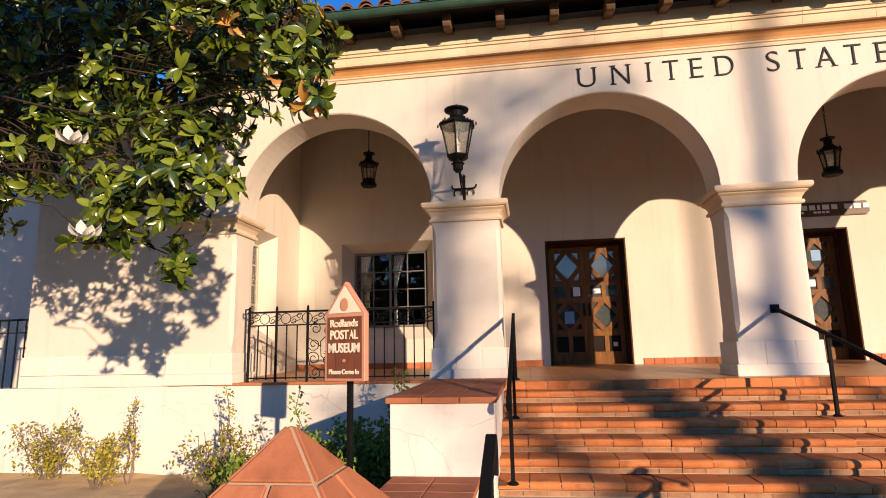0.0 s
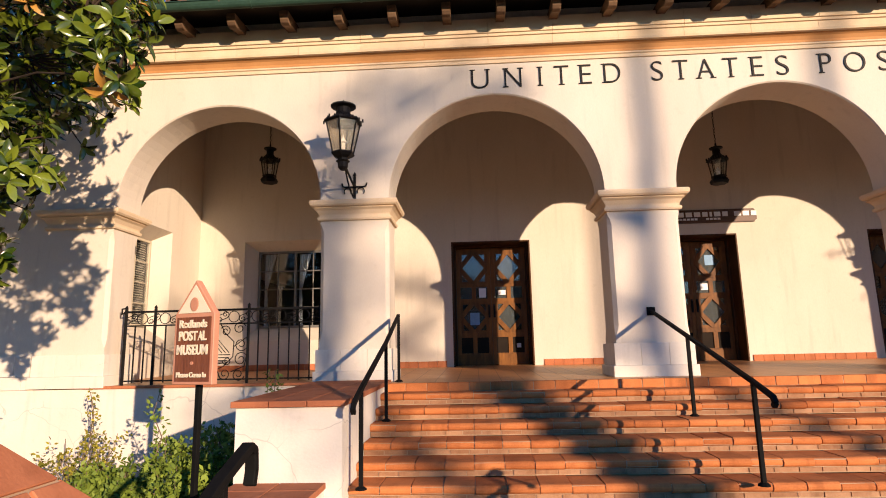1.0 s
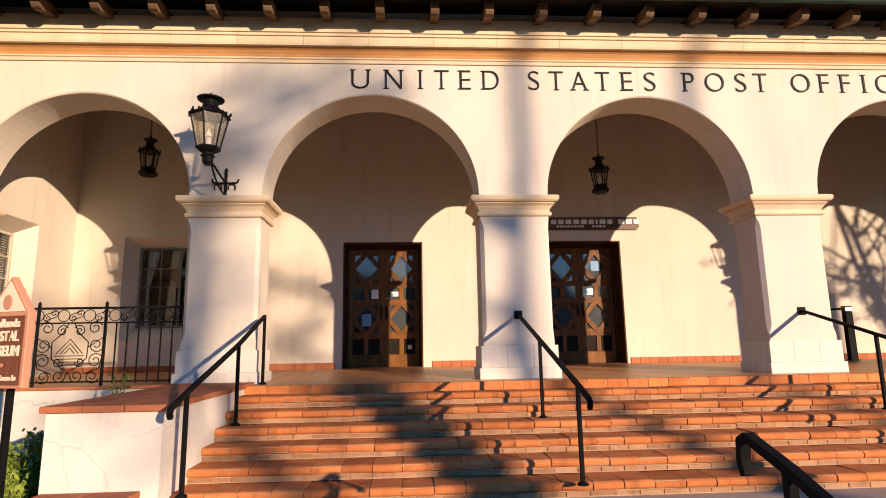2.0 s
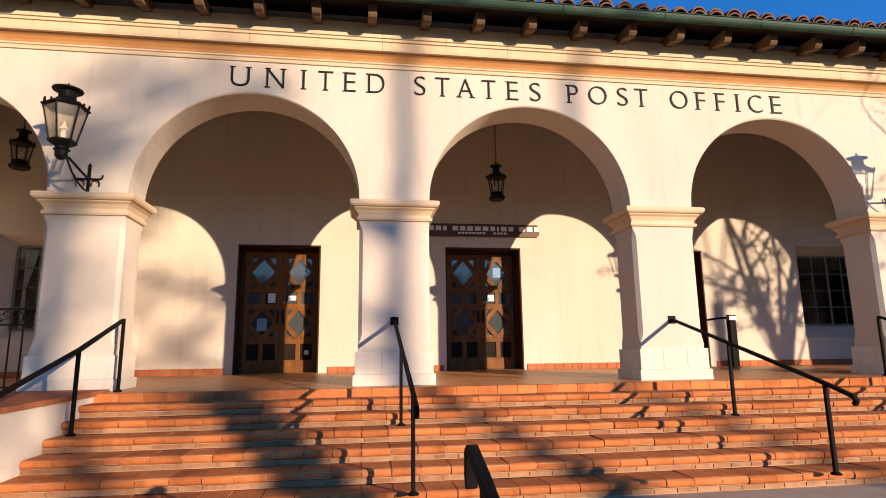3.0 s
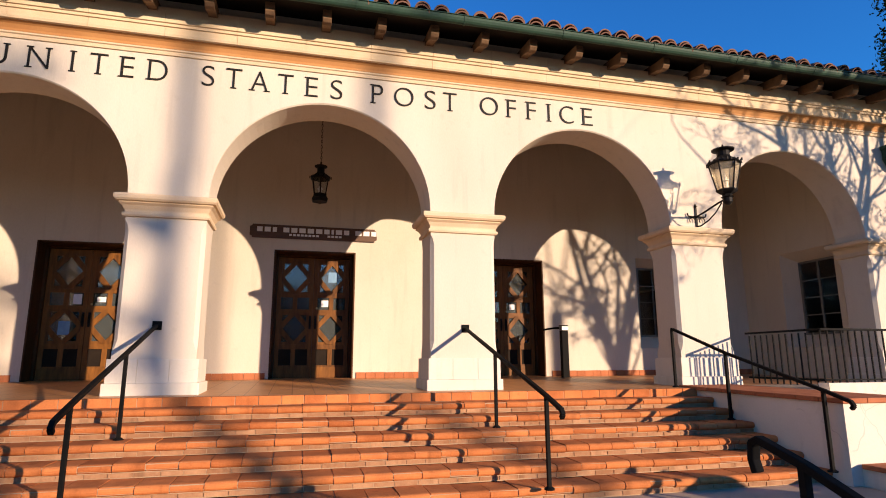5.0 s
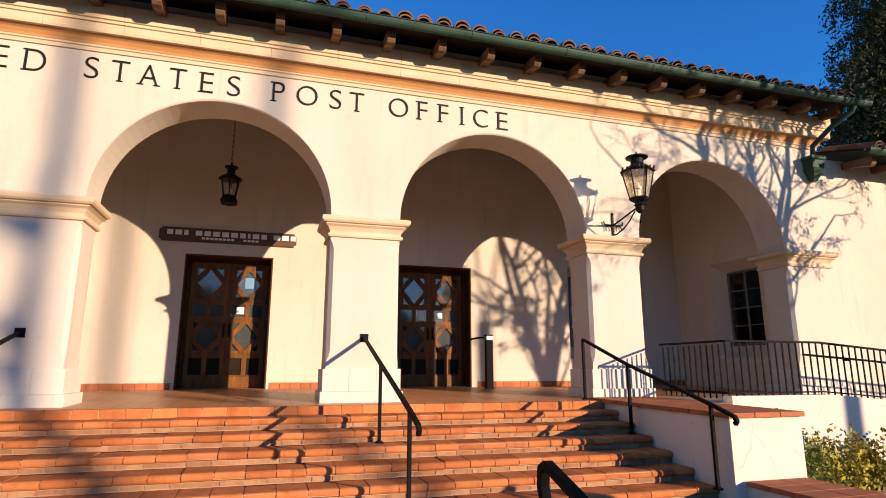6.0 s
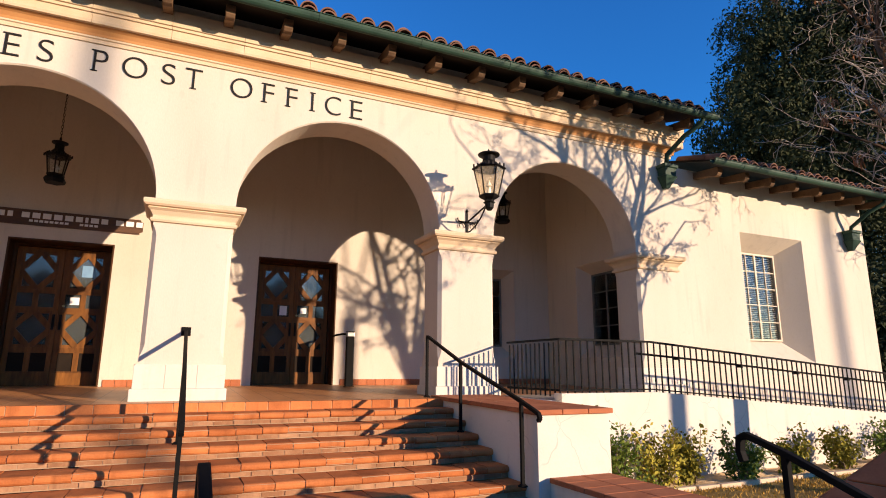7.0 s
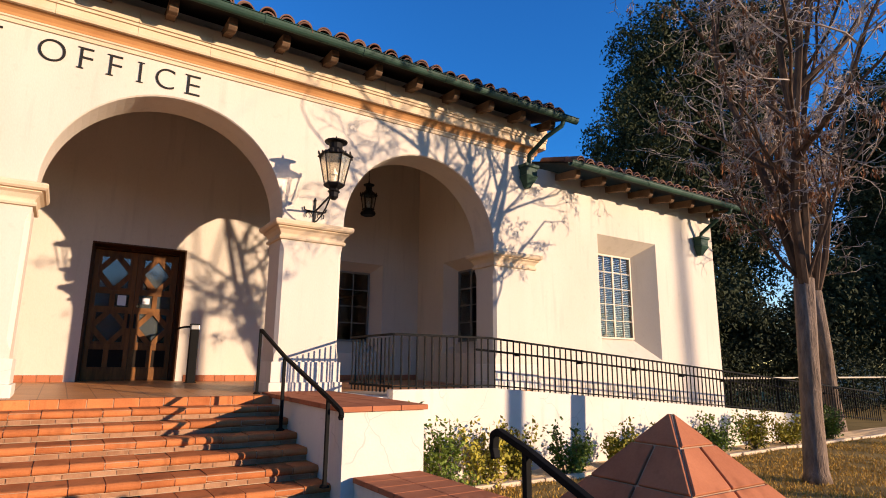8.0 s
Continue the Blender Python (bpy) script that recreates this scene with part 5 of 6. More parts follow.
def small_leaf_into(verts, faces, at, along, up, length, width):
    along = along.normalized()
    side = along.cross(up)
    side = side.normalized() if side.length > 1e-4 else along.orthogonal().normalized()
    i = len(verts)
    verts += [at, at + along * length * 0.5 - side * width * 0.5, at + along * length, at + along * length * 0.5 + side * width * 0.5]
    faces += [(i, i + 1, i + 2, i + 3)]


def mesh_part(name, verts, faces, mat, parent, label="", smooth=False):
    me = bpy.data.meshes.new(name)
    me.from_pydata([tuple(v) for v in verts], [], faces)
    me.materials.append(mat)
    if smooth:
        for p in me.polygons:
            p.use_smooth = True
    ob = new(name, me)
    ob.parent = parent
    if label:
        ob["label"] = label
    return ob


def any_way(rnd):
    while True:
        v = Vector((rnd.uniform(-1, 1), rnd.uniform(-1, 1), rnd.uniform(-1, 1)))
        if 0.05 < v.length < 1:
            return v.normalized()


def limb(bm, rnd, a, b, r0, r1, wander=0.08, n=6, sides=6):
    a, b = Vector(a), Vector(b)
    L = (b - a).length
    pts = [a + (b - a) * (i / n) + (any_way(rnd) * L * wander if 0 < i < n else Vector()) for i in range(n + 1)]
    tube(bm, pts, r0, sides, r1)
    return pts


# magnolia: rosettes of big glossy leaves on the ends of drooping limbs
def magnolia():
    rnd = random.Random(21)
    e = thing("magnolia_tree", "magnolia tree with glossy leaves and white blooms", "tree", at=(0, 0, 0))
    foot = Vector((-6.6, 4.9, GARDEN - 0.05))
    bm = bmesh.new()
    limb(bm, rnd, foot, (-6.3, 4.8, 3.2), 0.24, 0.17, 0.02, 6, 12)
    limb(bm, rnd, (-6.3, 4.8, 3.1), (-5.9, 4.7, 7.4), 0.17, 0.05, 0.03, 6, 9)
    # (centre, radii, rosettes)
    clumps = [((-1.75, 3.72, 3.72), (0.46, 0.35, 0.40), 30), ((-1.40, 3.60, 3.22), (0.20, 0.2, 0.20), 10), ((-2.20, 3.85, 4.05), (0.55, 0.4, 0.45), 22),
              ((-2.75, 4.20, 3.02), (0.55, 0.35, 0.42), 30), ((-3.05, 4.35, 2.66), (0.50, 0.35, 0.30), 20), ((-2.45, 4.15, 2.75), (0.25, 0.25, 0.22), 8), ((-3.55, 4.25, 2.72), (0.45, 0.3, 0.32), 14),
              ((-3.75, 4.55, 2.40), (0.42, 0.3, 0.18), 9), ((-3.05, 4.75, 2.20), (0.30, 0.25, 0.16), 7), ((-3.55, 4.6, 3.25), (0.55, 0.4, 0.40), 16),
              ((-2.9, 4.5, 3.9), (0.8, 0.6, 0.6), 30), ((-2.6, 4.6, 4.7), (0.8, 0.6, 0.6), 26), ((-3.9, 4.8, 4.4), (1.0, 0.7, 0.9), 42), ((-4.7, 4.8, 3.5), (0.7, 0.5, 0.6), 20),
              ((-5.2, 5.2, 4.6), (1.2, 0.9, 1.3), 46), ((-4.6, 5.9, 5.4), (1.6, 0.9, 1.0), 46), ((-5.9, 5.3, 3.6), (0.8, 0.8, 0.7), 22), ((-6.6, 4.8, 5.6), (1.5, 1.3, 1.4), 46), ((-3.6, 5.6, 4.2), (1.0, 0.6, 0.8), 36),
              ((-7.4, 5.2, 4.0), (1.0, 0.9, 1.2), 34), ((-5.4, 6.2, 6.6), (2.0, 0.8, 1.2), 70), ((-3.4, 5.4, 5.6), (1.1, 0.6, 0.8), 40),
              ((-7.2, 6.3, 6.2), (1.6, 0.8, 1.4), 60), ((-6.3, 6.2, 4.8), (1.6, 0.7, 1.2), 60), ((-7.6, 6.4, 3.6), (1.2, 0.6, 0.9), 40),
              # unseen clumps above the camera, added to throw shade into the crown
              ((-3.3, 2.55, 4.7), (0.9, 0.55, 0.55), 40), ((-4.3, 2.9, 5.4), (1.2, 0.6, 0.7), 46),
              ((-3.4, 2.3, 6.2), (1.3, 0.7, 0.7), 60), ((-2.0, 1.9, 6.0), (0.9, 0.6, 0.6), 44), ((-4.9, 2.5, 6.5), (1.3, 0.7, 0.8), 60), ((-3.0, 3.2, 6.9), (1.4, 0.7, 0.7), 60),
              ((-3.0, 2.2, 5.35), (1.0, 0.5, 0.6), 60), ((-1.9, 1.5, 5.3), (0.9, 0.5, 0.5), 54), 
              ((-6.6, 6.9, 5.2), (1.6, 0.6, 1.2), 110), ((-8.4, 7.0, 4.4), (1.2, 0.6, 1.4), 90), ((-5.0, 6.9, 6.4), (1.6, 0.6, 1.0), 100), ((-8.0, 6.8, 6.8), (1.6, 0.6, 1.4), 100)]
    V, F, VD, FD = [], [], [], []
    fork = Vector((-6.25, 4.8, 3.4))
    for (c, r, k) in clumps:
        c = Vector(c)
        mid = fork + Vector((0, 0, rnd.uniform(0, 1.2)))
        limb(bm, rnd, mid, c - (c - mid).normalized() * 0.2, 0.012, 0.006, 0.05, 6, 5)
        for j in range(int(k * (1.35 if r[0] < 0.61 else 2.6))):
            d = any_way(rnd)
            p = c + Vector((d.x * r[0], d.y * r[1], d.z * r[2])) * rnd.uniform(0.25, 1.0) ** 0.5
            axis = (d + Vector((0.3, -0.35, 0.25))).normalized()
            if rnd.random() < 0.6:
                limb(bm, rnd, c + (p - c) * 0.25, p, 0.010, 0.006, 0.06, 3, 4)
            n = rnd.randrange(6, 10)
            dry = rnd.random() < (0.07 if c.x > -1.9 else 0.005)
            for i in range(n):
                a = 2.4 * i + rnd.uniform(-0.3, 0.3)
                u = axis.orthogonal().normalized()
                w = axis.cross(u)
                out = (u * math.cos(a) + w * math.sin(a)) * rnd.uniform(0.5, 1.1) + axis * rnd.uniform(-0.1, 1.0) + any_way(rnd) * 0.35
                L = rnd.uniform(0.10, 0.175)
                leaf_into(VD if dry else V, FD if dry else F, p - axis * 0.02 * i / n, out, axis + any_way(rnd) * 0.3, L, L * rnd.uniform(0.36, 0.47), rnd.uniform(0.25, 0.7), rnd.uniform(0.05, 0.5))
    part("trunk", bm, DARK_BARK, e)
    tagged(mesh_part("crown", V, F, MAGNOLIA, e, "glossy dark green leaves", True), kind="stuff")
    tagged(mesh_part("yellowed_leaves", VD, FD, MAGNOLIA_DRY, e, "yellow-orange dying leaves", True), kind="stuff")
    for p, tilt in (((-3.39, 3.75, 3.03), 20), ((-3.21, 3.75, 2.29), -10), ((-2.07, 3.45, 3.96), 5)):
        vv, ff = [], []
        p = Vector(p)
        for i in range(9):
            a = 2 * math.pi * i / 9 + 0.2
            out = Vector((math.cos(a), math.sin(a) * 0.8 - 0.2, 0.45 if i % 2 else 0.15))
            leaf_into(vv, ff, p, out, Vector((0, 0, 1)), 0.14, 0.085, -0.5, -0.3)
        mesh_part("bloom", vv, ff, PETAL, e, "open creamy white bloom", True)
    return e


magnolia()


# bare deciduous tree: trunk, spreading limbs, many pale twigs
def bare_tree(name, foot, height, trunk_r, seed, label, spread=1.0, levels=4, fork=0.30, many=3, first=9, thin=0.0035, clusters=0.0, stout=1.0, kid=(0.48, 0.70), lean=0.05):
    rnd = random.Random(seed)
    e = thing(name, label, "tree")
    foot = Vector(foot)
    bm = bmesh.new()
    top = foot + Vector((lean, 0, height * fork))
    pts = [foot + (top - foot) * t + Vector((rnd.uniform(-1, 1), rnd.uniform(-1, 1), 0)) * trunk_r * 0.15 for t in (0, 0.06, 0.3, 0.6, 1.0)]
    rings = []
    for p, k in zip(pts, (1.35, 1.08, 0.95, 0.92, 0.95)):
        rings.append([p + Vector((math.cos(2 * math.pi * j / 14), math.sin(2 * math.pi * j / 14), 0)) * trunk_r * k * (1 + 0.07 * math.sin(3 * j + k * 9)) for j in range(14)])
    loft(bm, rings)
    trunk = part("trunk", bm, BARK, e, smooth=True)
    heavy, fine, pods = bmesh.new(), bmesh.new(), ([], [])

    def grow(a, d, L, r, level):
        n = 4
        pts, p, way = [a], a, d.normalized()
        for i in range(n):
            way = (way + any_way(rnd) * (0.16 + 0.15 * level) + Vector((0, 0, 0.16 if level < 2 else -0.05))).normalized()
            p = p + way * (L / n)
            pts.append(p)
        tube(heavy if level < 2 else fine, pts, r, 7 if level == 0 else (5 if level < 2 else 3), max(thin, r * 0.45), cap=False)
        if clusters and level >= 2 and rnd.random() < clusters:
            for i in range(9):
                small_leaf_into(*pods, pts[-1 - i % 3] + any_way(rnd) * 0.07, Vector((rnd.uniform(-0.4, 0.4), rnd.uniform(-0.4, 0.4), -1)), any_way(rnd), rnd.uniform(0.07, 0.16), rnd.uniform(0.02, 0.04))
        if level + 1 >= levels:
            return
        kids = many + (3 if level == 0 else 0) + rnd.randrange(2)
        for k in range(kids):
            t = rnd.uniform(0.3, 1.0) if k else 1.0
            i = min(n - 1, int(t * n))
            q = pts[i] + (pts[i + 1] - pts[i]) * (t * n - i)
            base = (pts[i + 1] - pts[i]).normalized()
            sideways = base.orthogonal().normalized()
            sideways = Matrix.Rotation(rnd.uniform(0, 2 * math.pi), 3, base) @ sideways
            grow(q, base * 0.75 + sideways * rnd.uniform(0.5, 1.0), L * rnd.uniform(*kid), max(thin * 1.3, r * rnd.uniform(0.36, 0.5)), level + 1)

    for k in range(first):
        a = 2 * math.pi * k / first + rnd.uniform(-0.3, 0.3)
        tilt = (rnd.uniform(0.10, 0.42) if k % 3 else rnd.uniform(0.8, 1.5)) * spread
        grow(top - Vector((0, 0, rnd.uniform(0, 0.12) * height * fork)), Vector((math.cos(a) * tilt, math.sin(a) * tilt, 1.0)), height * (rnd.uniform(0.36, 0.54) if k % 3 else rnd.uniform(0.16, 0.24)), stout * trunk_r * rnd.uniform(0.18, 0.34) * (1.0 if k % 3 else 0.5), 0)
    part("branchwork", heavy, LIMB, e)
    tagged(part("twig_mass", fine, TWIG, e, "pale leafless twigs"), kind="stuff")
    if clusters:
        tagged(mesh_part("seed_mass", *pods, POD, e, "hanging dry brown seed clusters"), kind="stuff")
    return e


bare_tree("bare_tree", (18.12, 4.17, -0.25), 10.5, 0.15, 5, "leafless tree with pale dense twigs on the lawn", 0.85, 5, 0.29, many=4, first=8, thin=0.005, clusters=0.05, stout=1.9, kid=(0.30, 0.52), lean=0.28)


def leafy_tree(name, foot, height, crown, seed, label, mat, count, size, gap=0.55):
    """Trunk, limbs and a ragged crown of leaf clusters: crown is a list of (centre, radii)."""
    rnd = random.Random(seed)
    e = thing(name, label, "tree")
    foot = Vector(foot)
    bm = bmesh.new()
    limb(bm, rnd, foot, foot + Vector((0, 0, height)), height * 0.022, height * 0.006, 0.008, 8, 9)
    V, F = [], []
    total = sum(r[0] * r[2] for _, r in crown)
    for c, r in crown:
        c = Vector(c)
        limb(bm, rnd, (foot.x, foot.y, max(foot.z + 1.5, c.z - r[2])), c, 0.12, 0.03, 0.05, 4, 5)
        n = int(count * r[0] * r[2] / total / 14)
        for j in range(n):
            d = any_way(rnd)
            p = c + Vector((d.x * r[0], d.y * r[1], d.z * r[2])) * rnd.uniform(0.35, 1.05)
            if noise.noise(p * (gap * 1.6)) < -0.18:
                continue
            for i in range(14):
                q = p + any_way(rnd) * size * 2.6 * rnd.random()
                small_leaf_into(V, F, q, any_way(rnd) + Vector((0, 0, -0.6)), any_way(rnd), size * rnd.uniform(0.7, 1.5), size * rnd.uniform(0.35, 0.6))
    part("trunk", bm, BARK, e)
    tagged(mesh_part("crown", V, F, mat, e), kind="stuff")
    return e


leafy_tree("evergreen_tree", (37.0, 19.0, -0.46), 22, [((37.0, 19.0, 9.0), (4.2, 3.5, 4.0)), ((36.2, 19.4, 13.5), (4.6, 3.5, 4.2)), ((37.5, 19.0, 18.5), (4.2, 3.5, 4.5)), ((40.5, 17.0, 12.0), (4.2, 3.5, 6.0)), ((33.6, 20.0, 9.5), (2.2, 2.0, 2.0)), ((41, 16.5, 20), (4.0, 3.0, 4.5)), ((36.0, 17.0, 4.2), (5.0, 2.5, 2.6)), ((43.0, 13.5, 4.5), (4.0, 2.5, 3.0))], 3, "tall dull green evergreen beyond the wing", EVERGREEN, 300000, 0.22, 0.35)
leafy_tree("evergreen_tree", (47.0, 13.0, -0.46), 20, [((47.0, 13.0, 8.0), (4.5, 4, 4.5)), ((48.0, 12.0, 14.0), (5, 4, 5.5)), ((46.0, 10.0, 5.0), (3.0, 3, 2.6)), ((51.0, 7.0, 7.0), (5, 4, 5))], 4, "dark green evergreen behind the lawn", EVERGREEN, 120000, 0.24, 0.35)
leafy_tree("evergreen_tree", (31.0, 13.5, -0.46), 6, [((31.0, 13.5, 2.6), (2.6, 2, 1.9)), ((33.5, 12.0, 2.2), (2.2, 2, 1.8)), ((29.0, 15.0, 2.6), (2.0, 2, 2.0))], 8, "low dark shrubby tree beyond the ramp", EVERGREEN, 44000, 0.18)
bare_tree("bare_tree", (26.1, 7.3, -0.3), 9.0, 0.19, 17, "second leafless tree with peeling bark behind the ramp", 0.8, 4, 0.42, many=3, first=6, thin=0.006, stout=2.0, lean=-0.35)
bare_tree("bare_tree", (22.1, -3.05, -0.44), 12.5, 0.15, 29, "tall leafless street tree with upright limbs", 0.28, 4, 0.52, many=1, first=3, thin=0.0035, stout=0.8)


def shrub(x, y, z, w, h, seed, mat, label, leaf=0.05, n=260, canes=6, group="wall shrubs"):
    rnd = random.Random(seed)
    e = thing("shrub", label, "shrub", group, (x, y, z))
    bm, V, F = bmesh.new(), [], []
    for k in range(canes):
        a = rnd.uniform(0, 2 * math.pi)
        tip = Vector((math.cos(a) * w * rnd.uniform(0.25, 0.7), math.sin(a) * w * rnd.uniform(0.15, 0.4), h * rnd.uniform(0.55, 1.05)))
        pts = limb(bm, rnd, (tip.x * 0.12, tip.y * 0.12, -0.04), tip, 0.012, 0.004, 0.06, 5, 4)
        for j in range(n // canes // 5):
            t = rnd.uniform(0.25, 1.0) * 4.99
            p = pts[int(t)].lerp(pts[int(t) + 1], t % 1) + any_way(rnd) * w * 0.24 * rnd.random()
            for i in range(5):
                small_leaf_into(V, F, p + any_way(rnd) * leaf, any_way(rnd), any_way(rnd) + Vector((0, 0, 1)), leaf * rnd.uniform(0.7, 1.3), leaf * rnd.uniform(0.45, 0.7))
    part("stem", bm, BARK, e)
    tagged(mesh_part("foliage", V, F, mat, e), kind="stuff")
    return e


SR, SD = "sparse rose bush with yellow-green leaves by the wall", "leafy green bush beside the pedestal"
for i, (x, y, w, h) in enumerate(((-7.25, 8.1, 0.85, 0.90), (-6.10, 7.7, 0.75, 0.72), (-5.75, 7.9, 0.16, 1.22), (-4.20, 7.7, 0.95, 0.78), (-4.25, 7.9, 0.12, 1.32))):
    shrub(x, y, GARDEN, w, h, 30 + i, ROSE_LEAF, SR, 0.06, 1000 if w > 0.7 else 150, 12 if w > 0.7 else 3)
for i, (x, y, w, h) in enumerate(((-2.05, 7.2, 0.75, 0.95), (-1.75, 6.7, 0.55, 1.0), (-2.30, 6.4, 0.55, 0.65), (-2.6, 7.4, 0.5, 0.75), (-3.25, 6.2, 0.3, 0.32), (-3.0, 6.75, 0.5, 0.62), (-3.5, 6.9, 0.4, 0.5))):
    shrub(x, y, GARDEN, w, h, 50 + i, DARK_LEAF, SD, 0.075, 1800, 10)
for i, (x, y, h) in enumerate(((-2.75, 6.9, 1.35), (-1.72, 7.6, 1.5))):
    shrub(x, y, GARDEN, 0.22, h, 70 + i, DARK_LEAF, "tall upright leafy shoot by the wall", 0.07, 240, 3)
for i, (x, y, w, h) in enumerate(((13.0, 6.45, 0.8, 1.0), (13.75, 6.4, 0.9, 0.85), (14.5, 6.5, 0.6, 0.75), (15.4, 6.45, 0.7, 0.7), (16.6, 6.5, 0.6, 0.65), (17.9, 6.5, 0.8, 0.65), (19.4, 6.5, 0.9, 0.7), (20.6, 6.45, 0.7, 0.7), (22.0, 6.5, 0.8, 0.6), (24.0, 6.5, 0.9, 0.7))):
    shrub(x, y, -0.22, w, h, 90 + i, ROSE_LEAF if i % 3 else DARK_LEAF, "rose bush in the bed below the ramp", 0.07, 1400, 10)
shrub(13.0, 6.0, -0.22, 0.7, 0.4, 120, DARK_LEAF, "low dark green bush beside the pedestal", 0.05, 700, 9)

# lawn blades
rnd = random.Random(9)
V, F = [], []
for k in range(70000):
    x = 12.4 + 24 * rnd.random() ** 1.4
    y = rnd.uniform(1.6, 6.25)
    if noise.noise((x * 0.8, y * 0.8, 0)) < -0.25 and rnd.random() < 0.7:
        continue
    p = Vector((x, y, -0.235))
    small_leaf_into(V, F, p, Vector((rnd.uniform(-0.6, 0.6), rnd.uniform(-0.6, 0.6), 1)), any_way(rnd), rnd.uniform(0.035, 0.075), 0.012)
tagged(mesh_part("grass", V, F, GRASS, None), "dry golden grass of the lawn", "grass", kind="stuff")

# stone edging of the bed
b = bmesh.new()
for k in range(40):
    x = 12.6 + 0.42 * k
    box(b, x, x + 0.40, 6.22 + 0.03 * math.sin(k), 6.31 + 0.03 * math.sin(k), -0.26, -0.165, 0.012)
structure("bed_edging", b, STONE, "pale stone edging along the flower bed", "edging")

# tall palms across the street, whose long shade crosses the front
def palm(x_wall, away, seed, r=0.22, height=21.0):
    rnd = random.Random(seed)
    k = away / 1.0
    x, y = x_wall + 0.73 * away, FACE - away
    e = thing("palm_tree", "tall slender palm across the street", "tree", "street palms", (x, y, -0.44))
    bm = bmesh.new()
    tube(bm, [(rnd.uniform(-0.1, 0.1), rnd.uniform(-0.1, 0.1), height * i / 8) for i in range(9)], r * 1.15, 12, r * 0.85)
    part("trunk", bm, BARK, e)
    V, F = [], []
    for i in range(34):
        a, drop = rnd.uniform(0, 2 * math.pi), rnd.uniform(-0.3, 0.9)
        for j in range(14):
            t = j / 14
            p = Vector((math.cos(a) * 2.3 * t, math.sin(a) * 2.3 * t, height + 1.2 * t * (1 - drop) - 1.5 * t * t * (0.6 + drop)))
            for s in (-1, 1):
                small_leaf_into(V, F, p, Vector((math.cos(a + s * 0.9), math.sin(a + s * 0.9), -0.3)), Vector((0, 0, 1)), 0.55 * (1 - 0.5 * t), 0.05)
    tagged(mesh_part("crown", V, F, EVERGREEN, e), kind="stuff")
    return e


palm(3.50, 36, 1, 0.125)
palm(6.26, 40, 2, 0.13)
leafy_tree("street_tree", (29.4, -33.4, -0.44), 15, [((28.9, -33.4, 12.2), (1.5, 1.2, 1.8)), ((29.6, -33.0, 14.0), (1.3, 1.2, 1.2)), ((28.6, -33.6, 10.4), (1.0, 1.0, 1.0)), ((30.4, -33.2, 14.7), (1.4, 1.2, 1.0)), ((31.6, -33.4, 15.3), (1.2, 1.0, 0.8))], 41, "thin leafy street tree across the road", EVERGREEN, 1500, 0.22, 0.2)
leafy_tree("street_tree", (29.95, -27.7, -0.44), 13, [((28.4, -27.7, 11.0), (0.7, 0.7, 0.9)), ((28.75, -27.5, 12.0), (0.45, 0.6, 0.5)), ((27.9, -27.9, 12.3), (0.5, 0.6, 0.5)), ((28.2, -27.8, 10.2), (0.5, 0.5, 0.4))], 43, "slender leafy street tree across the road", EVERGREEN, 420, 0.22, 0.2)
palm(21.85, 45, 5, 0.17)
palm(0.75, 26, 4, 0.40, 7.4)

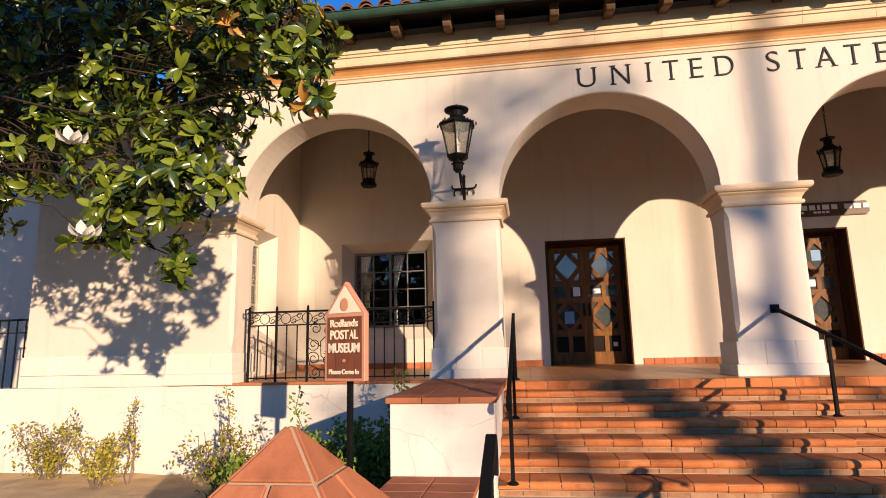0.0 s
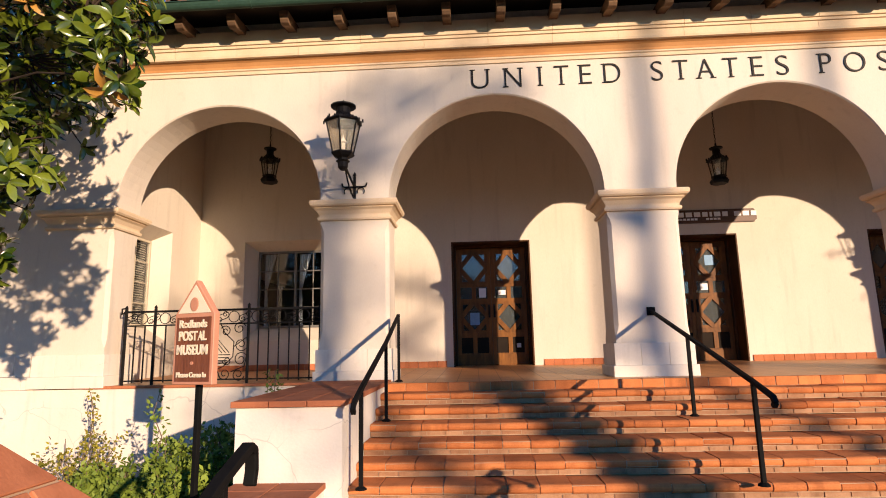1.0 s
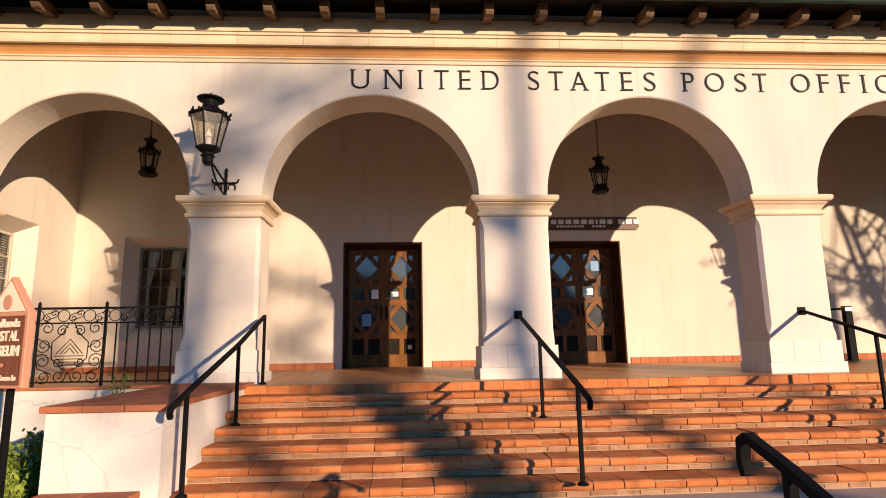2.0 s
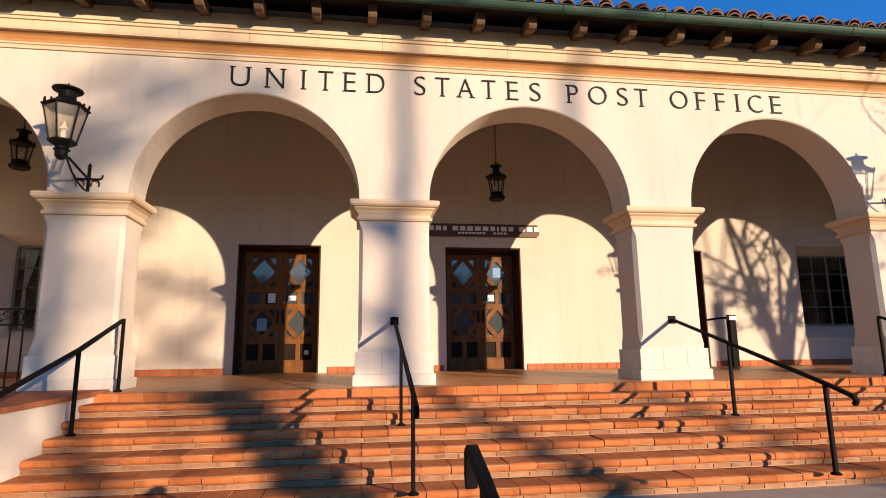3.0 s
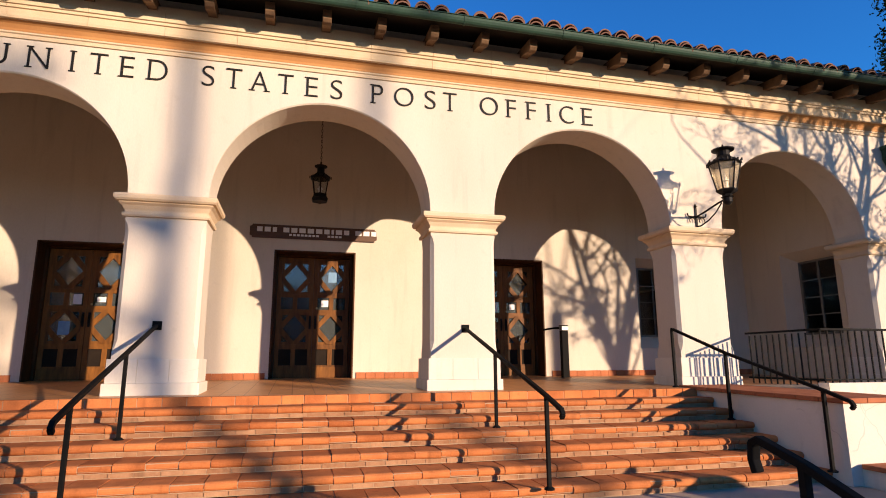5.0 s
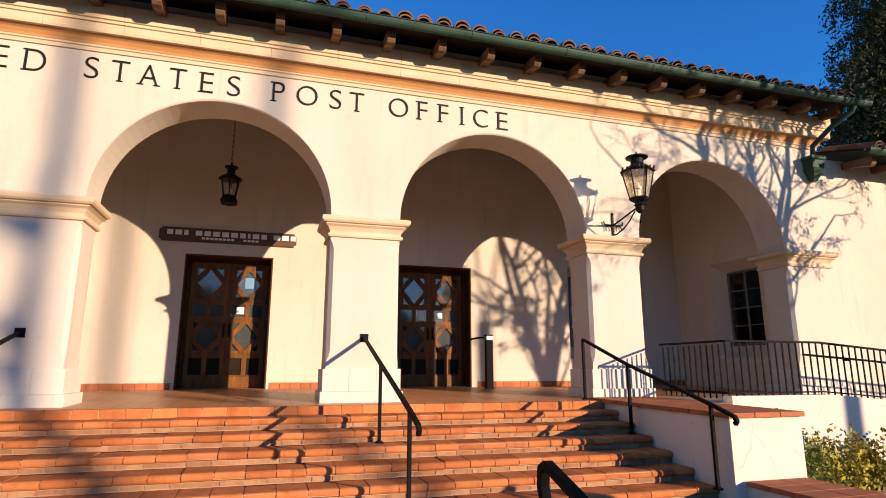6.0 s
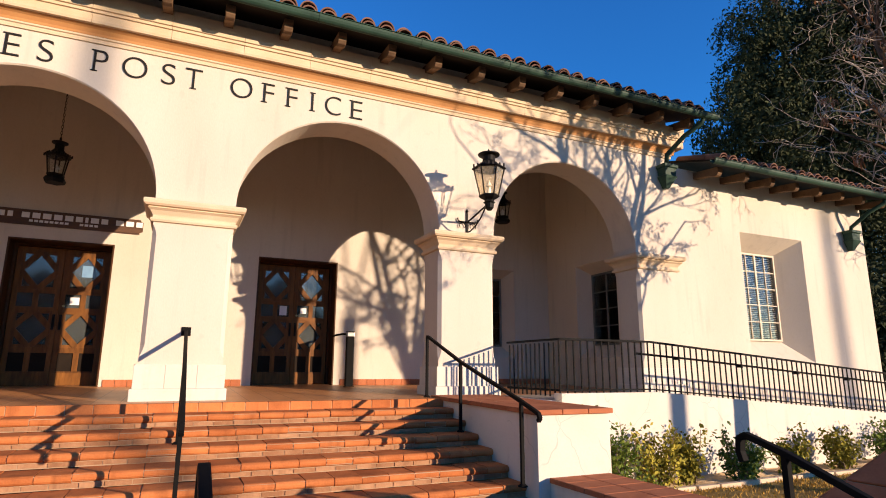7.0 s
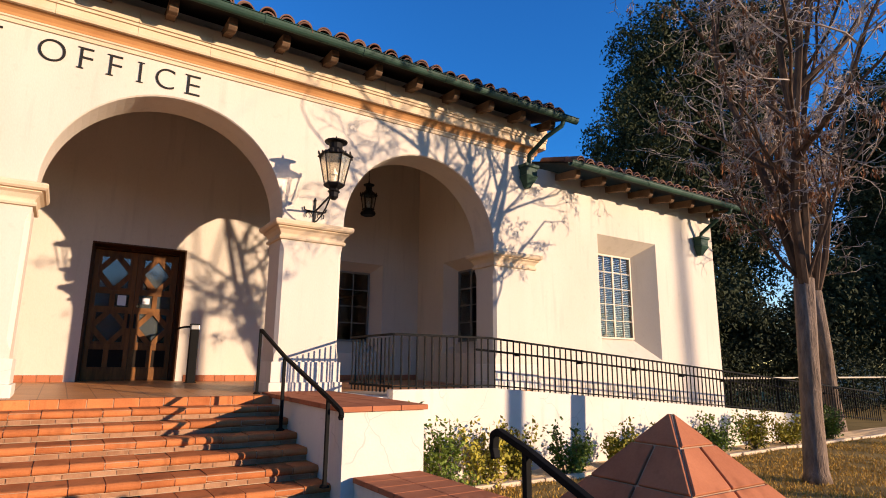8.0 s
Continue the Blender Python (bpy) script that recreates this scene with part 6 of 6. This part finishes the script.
# far side of the ground: house, boundary fence and hedge
house = thing("far_house", "pale plaster house half hidden by trees", "house", at=(56, 14, -0.46))
bm = bmesh.new()
box(bm, -5, 6, -5, 5, 0, 4.6)
part("wall", bm, HOUSE_WALL, house)
bm = bmesh.new()
loft(bm, [[(-5.6, -5.6, 4.6), (6.6, -5.6, 4.6), (6.6, 5.6, 4.6), (-5.6, 5.6, 4.6)], [(-1, -0.2, 7.0), (2, -0.2, 7.0), (2, 0.2, 7.0), (-1, 0.2, 7.0)]])
part("roof", bm, HOUSE_ROOF, house)
for y in (-2.6, 1.2):
    bm = bmesh.new()
    box(bm, -5.06, -5.0, y - 0.6, y + 0.6, 1.4, 3.2)
    win = part("window", bm, WINDOW_PAINT, house)
    bm = bmesh.new()
    box(bm, -5.08, -5.065, y - 0.5, y + 0.5, 1.5, 3.1)
    part("pane", bm, GLASS, win)
fence = thing("boundary_fence", "pale pipe rail fence in front of the dark hedge", "fence", at=(0, 11.0, -0.46))
for k in range(13):
    bm = bmesh.new()
    tube(bm, [(24.5 + 3 * k, 0, 0), (24.5 + 3 * k, 0, 1.5)], 0.03, 6)
    part("post", bm, RAIL, fence)
bm = bmesh.new()
tube(bm, [(23.6, 0, 1.52), (61, 0, 1.52)], 0.035, 8)
part("rail", bm, PALE_FRAME, fence, "pale painted top rail")
rnd = random.Random(33)
V, F = [], []
for k in range(2600):
    x, y = rnd.uniform(27, 62), rnd.uniform(11.2, 13.0)
    p = Vector((x, y, rnd.uniform(-0.3, 2.0 + 0.9 * noise.noise((x * 0.3, 0, 4)))))
    for i in range(12):
        small_leaf_into(V, F, p + any_way(rnd) * 0.35, any_way(rnd), any_way(rnd), 0.13, 0.07)
tagged(mesh_part("hedge", V, F, EVERGREEN, None), "ragged dark hedge behind the ramp", "hedge", kind="stuff")

# across the street: long unseen tree row added to cut skylight, plain wall behind
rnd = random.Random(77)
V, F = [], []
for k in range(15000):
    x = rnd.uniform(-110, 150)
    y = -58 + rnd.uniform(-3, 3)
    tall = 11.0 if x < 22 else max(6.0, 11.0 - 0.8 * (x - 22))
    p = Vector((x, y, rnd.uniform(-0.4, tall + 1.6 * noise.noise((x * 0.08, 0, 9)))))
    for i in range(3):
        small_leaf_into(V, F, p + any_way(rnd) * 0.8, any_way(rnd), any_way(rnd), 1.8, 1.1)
tagged(mesh_part("street_trees", V, F, EVERGREEN, None), "unseen row of leaves added to hold back low skylight", "trees", kind="stuff")
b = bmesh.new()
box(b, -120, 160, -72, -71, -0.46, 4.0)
structure("backdrop_street", b, HOUSE_ROOF, "plain unseen wall added behind the leaf row", "backdrop")
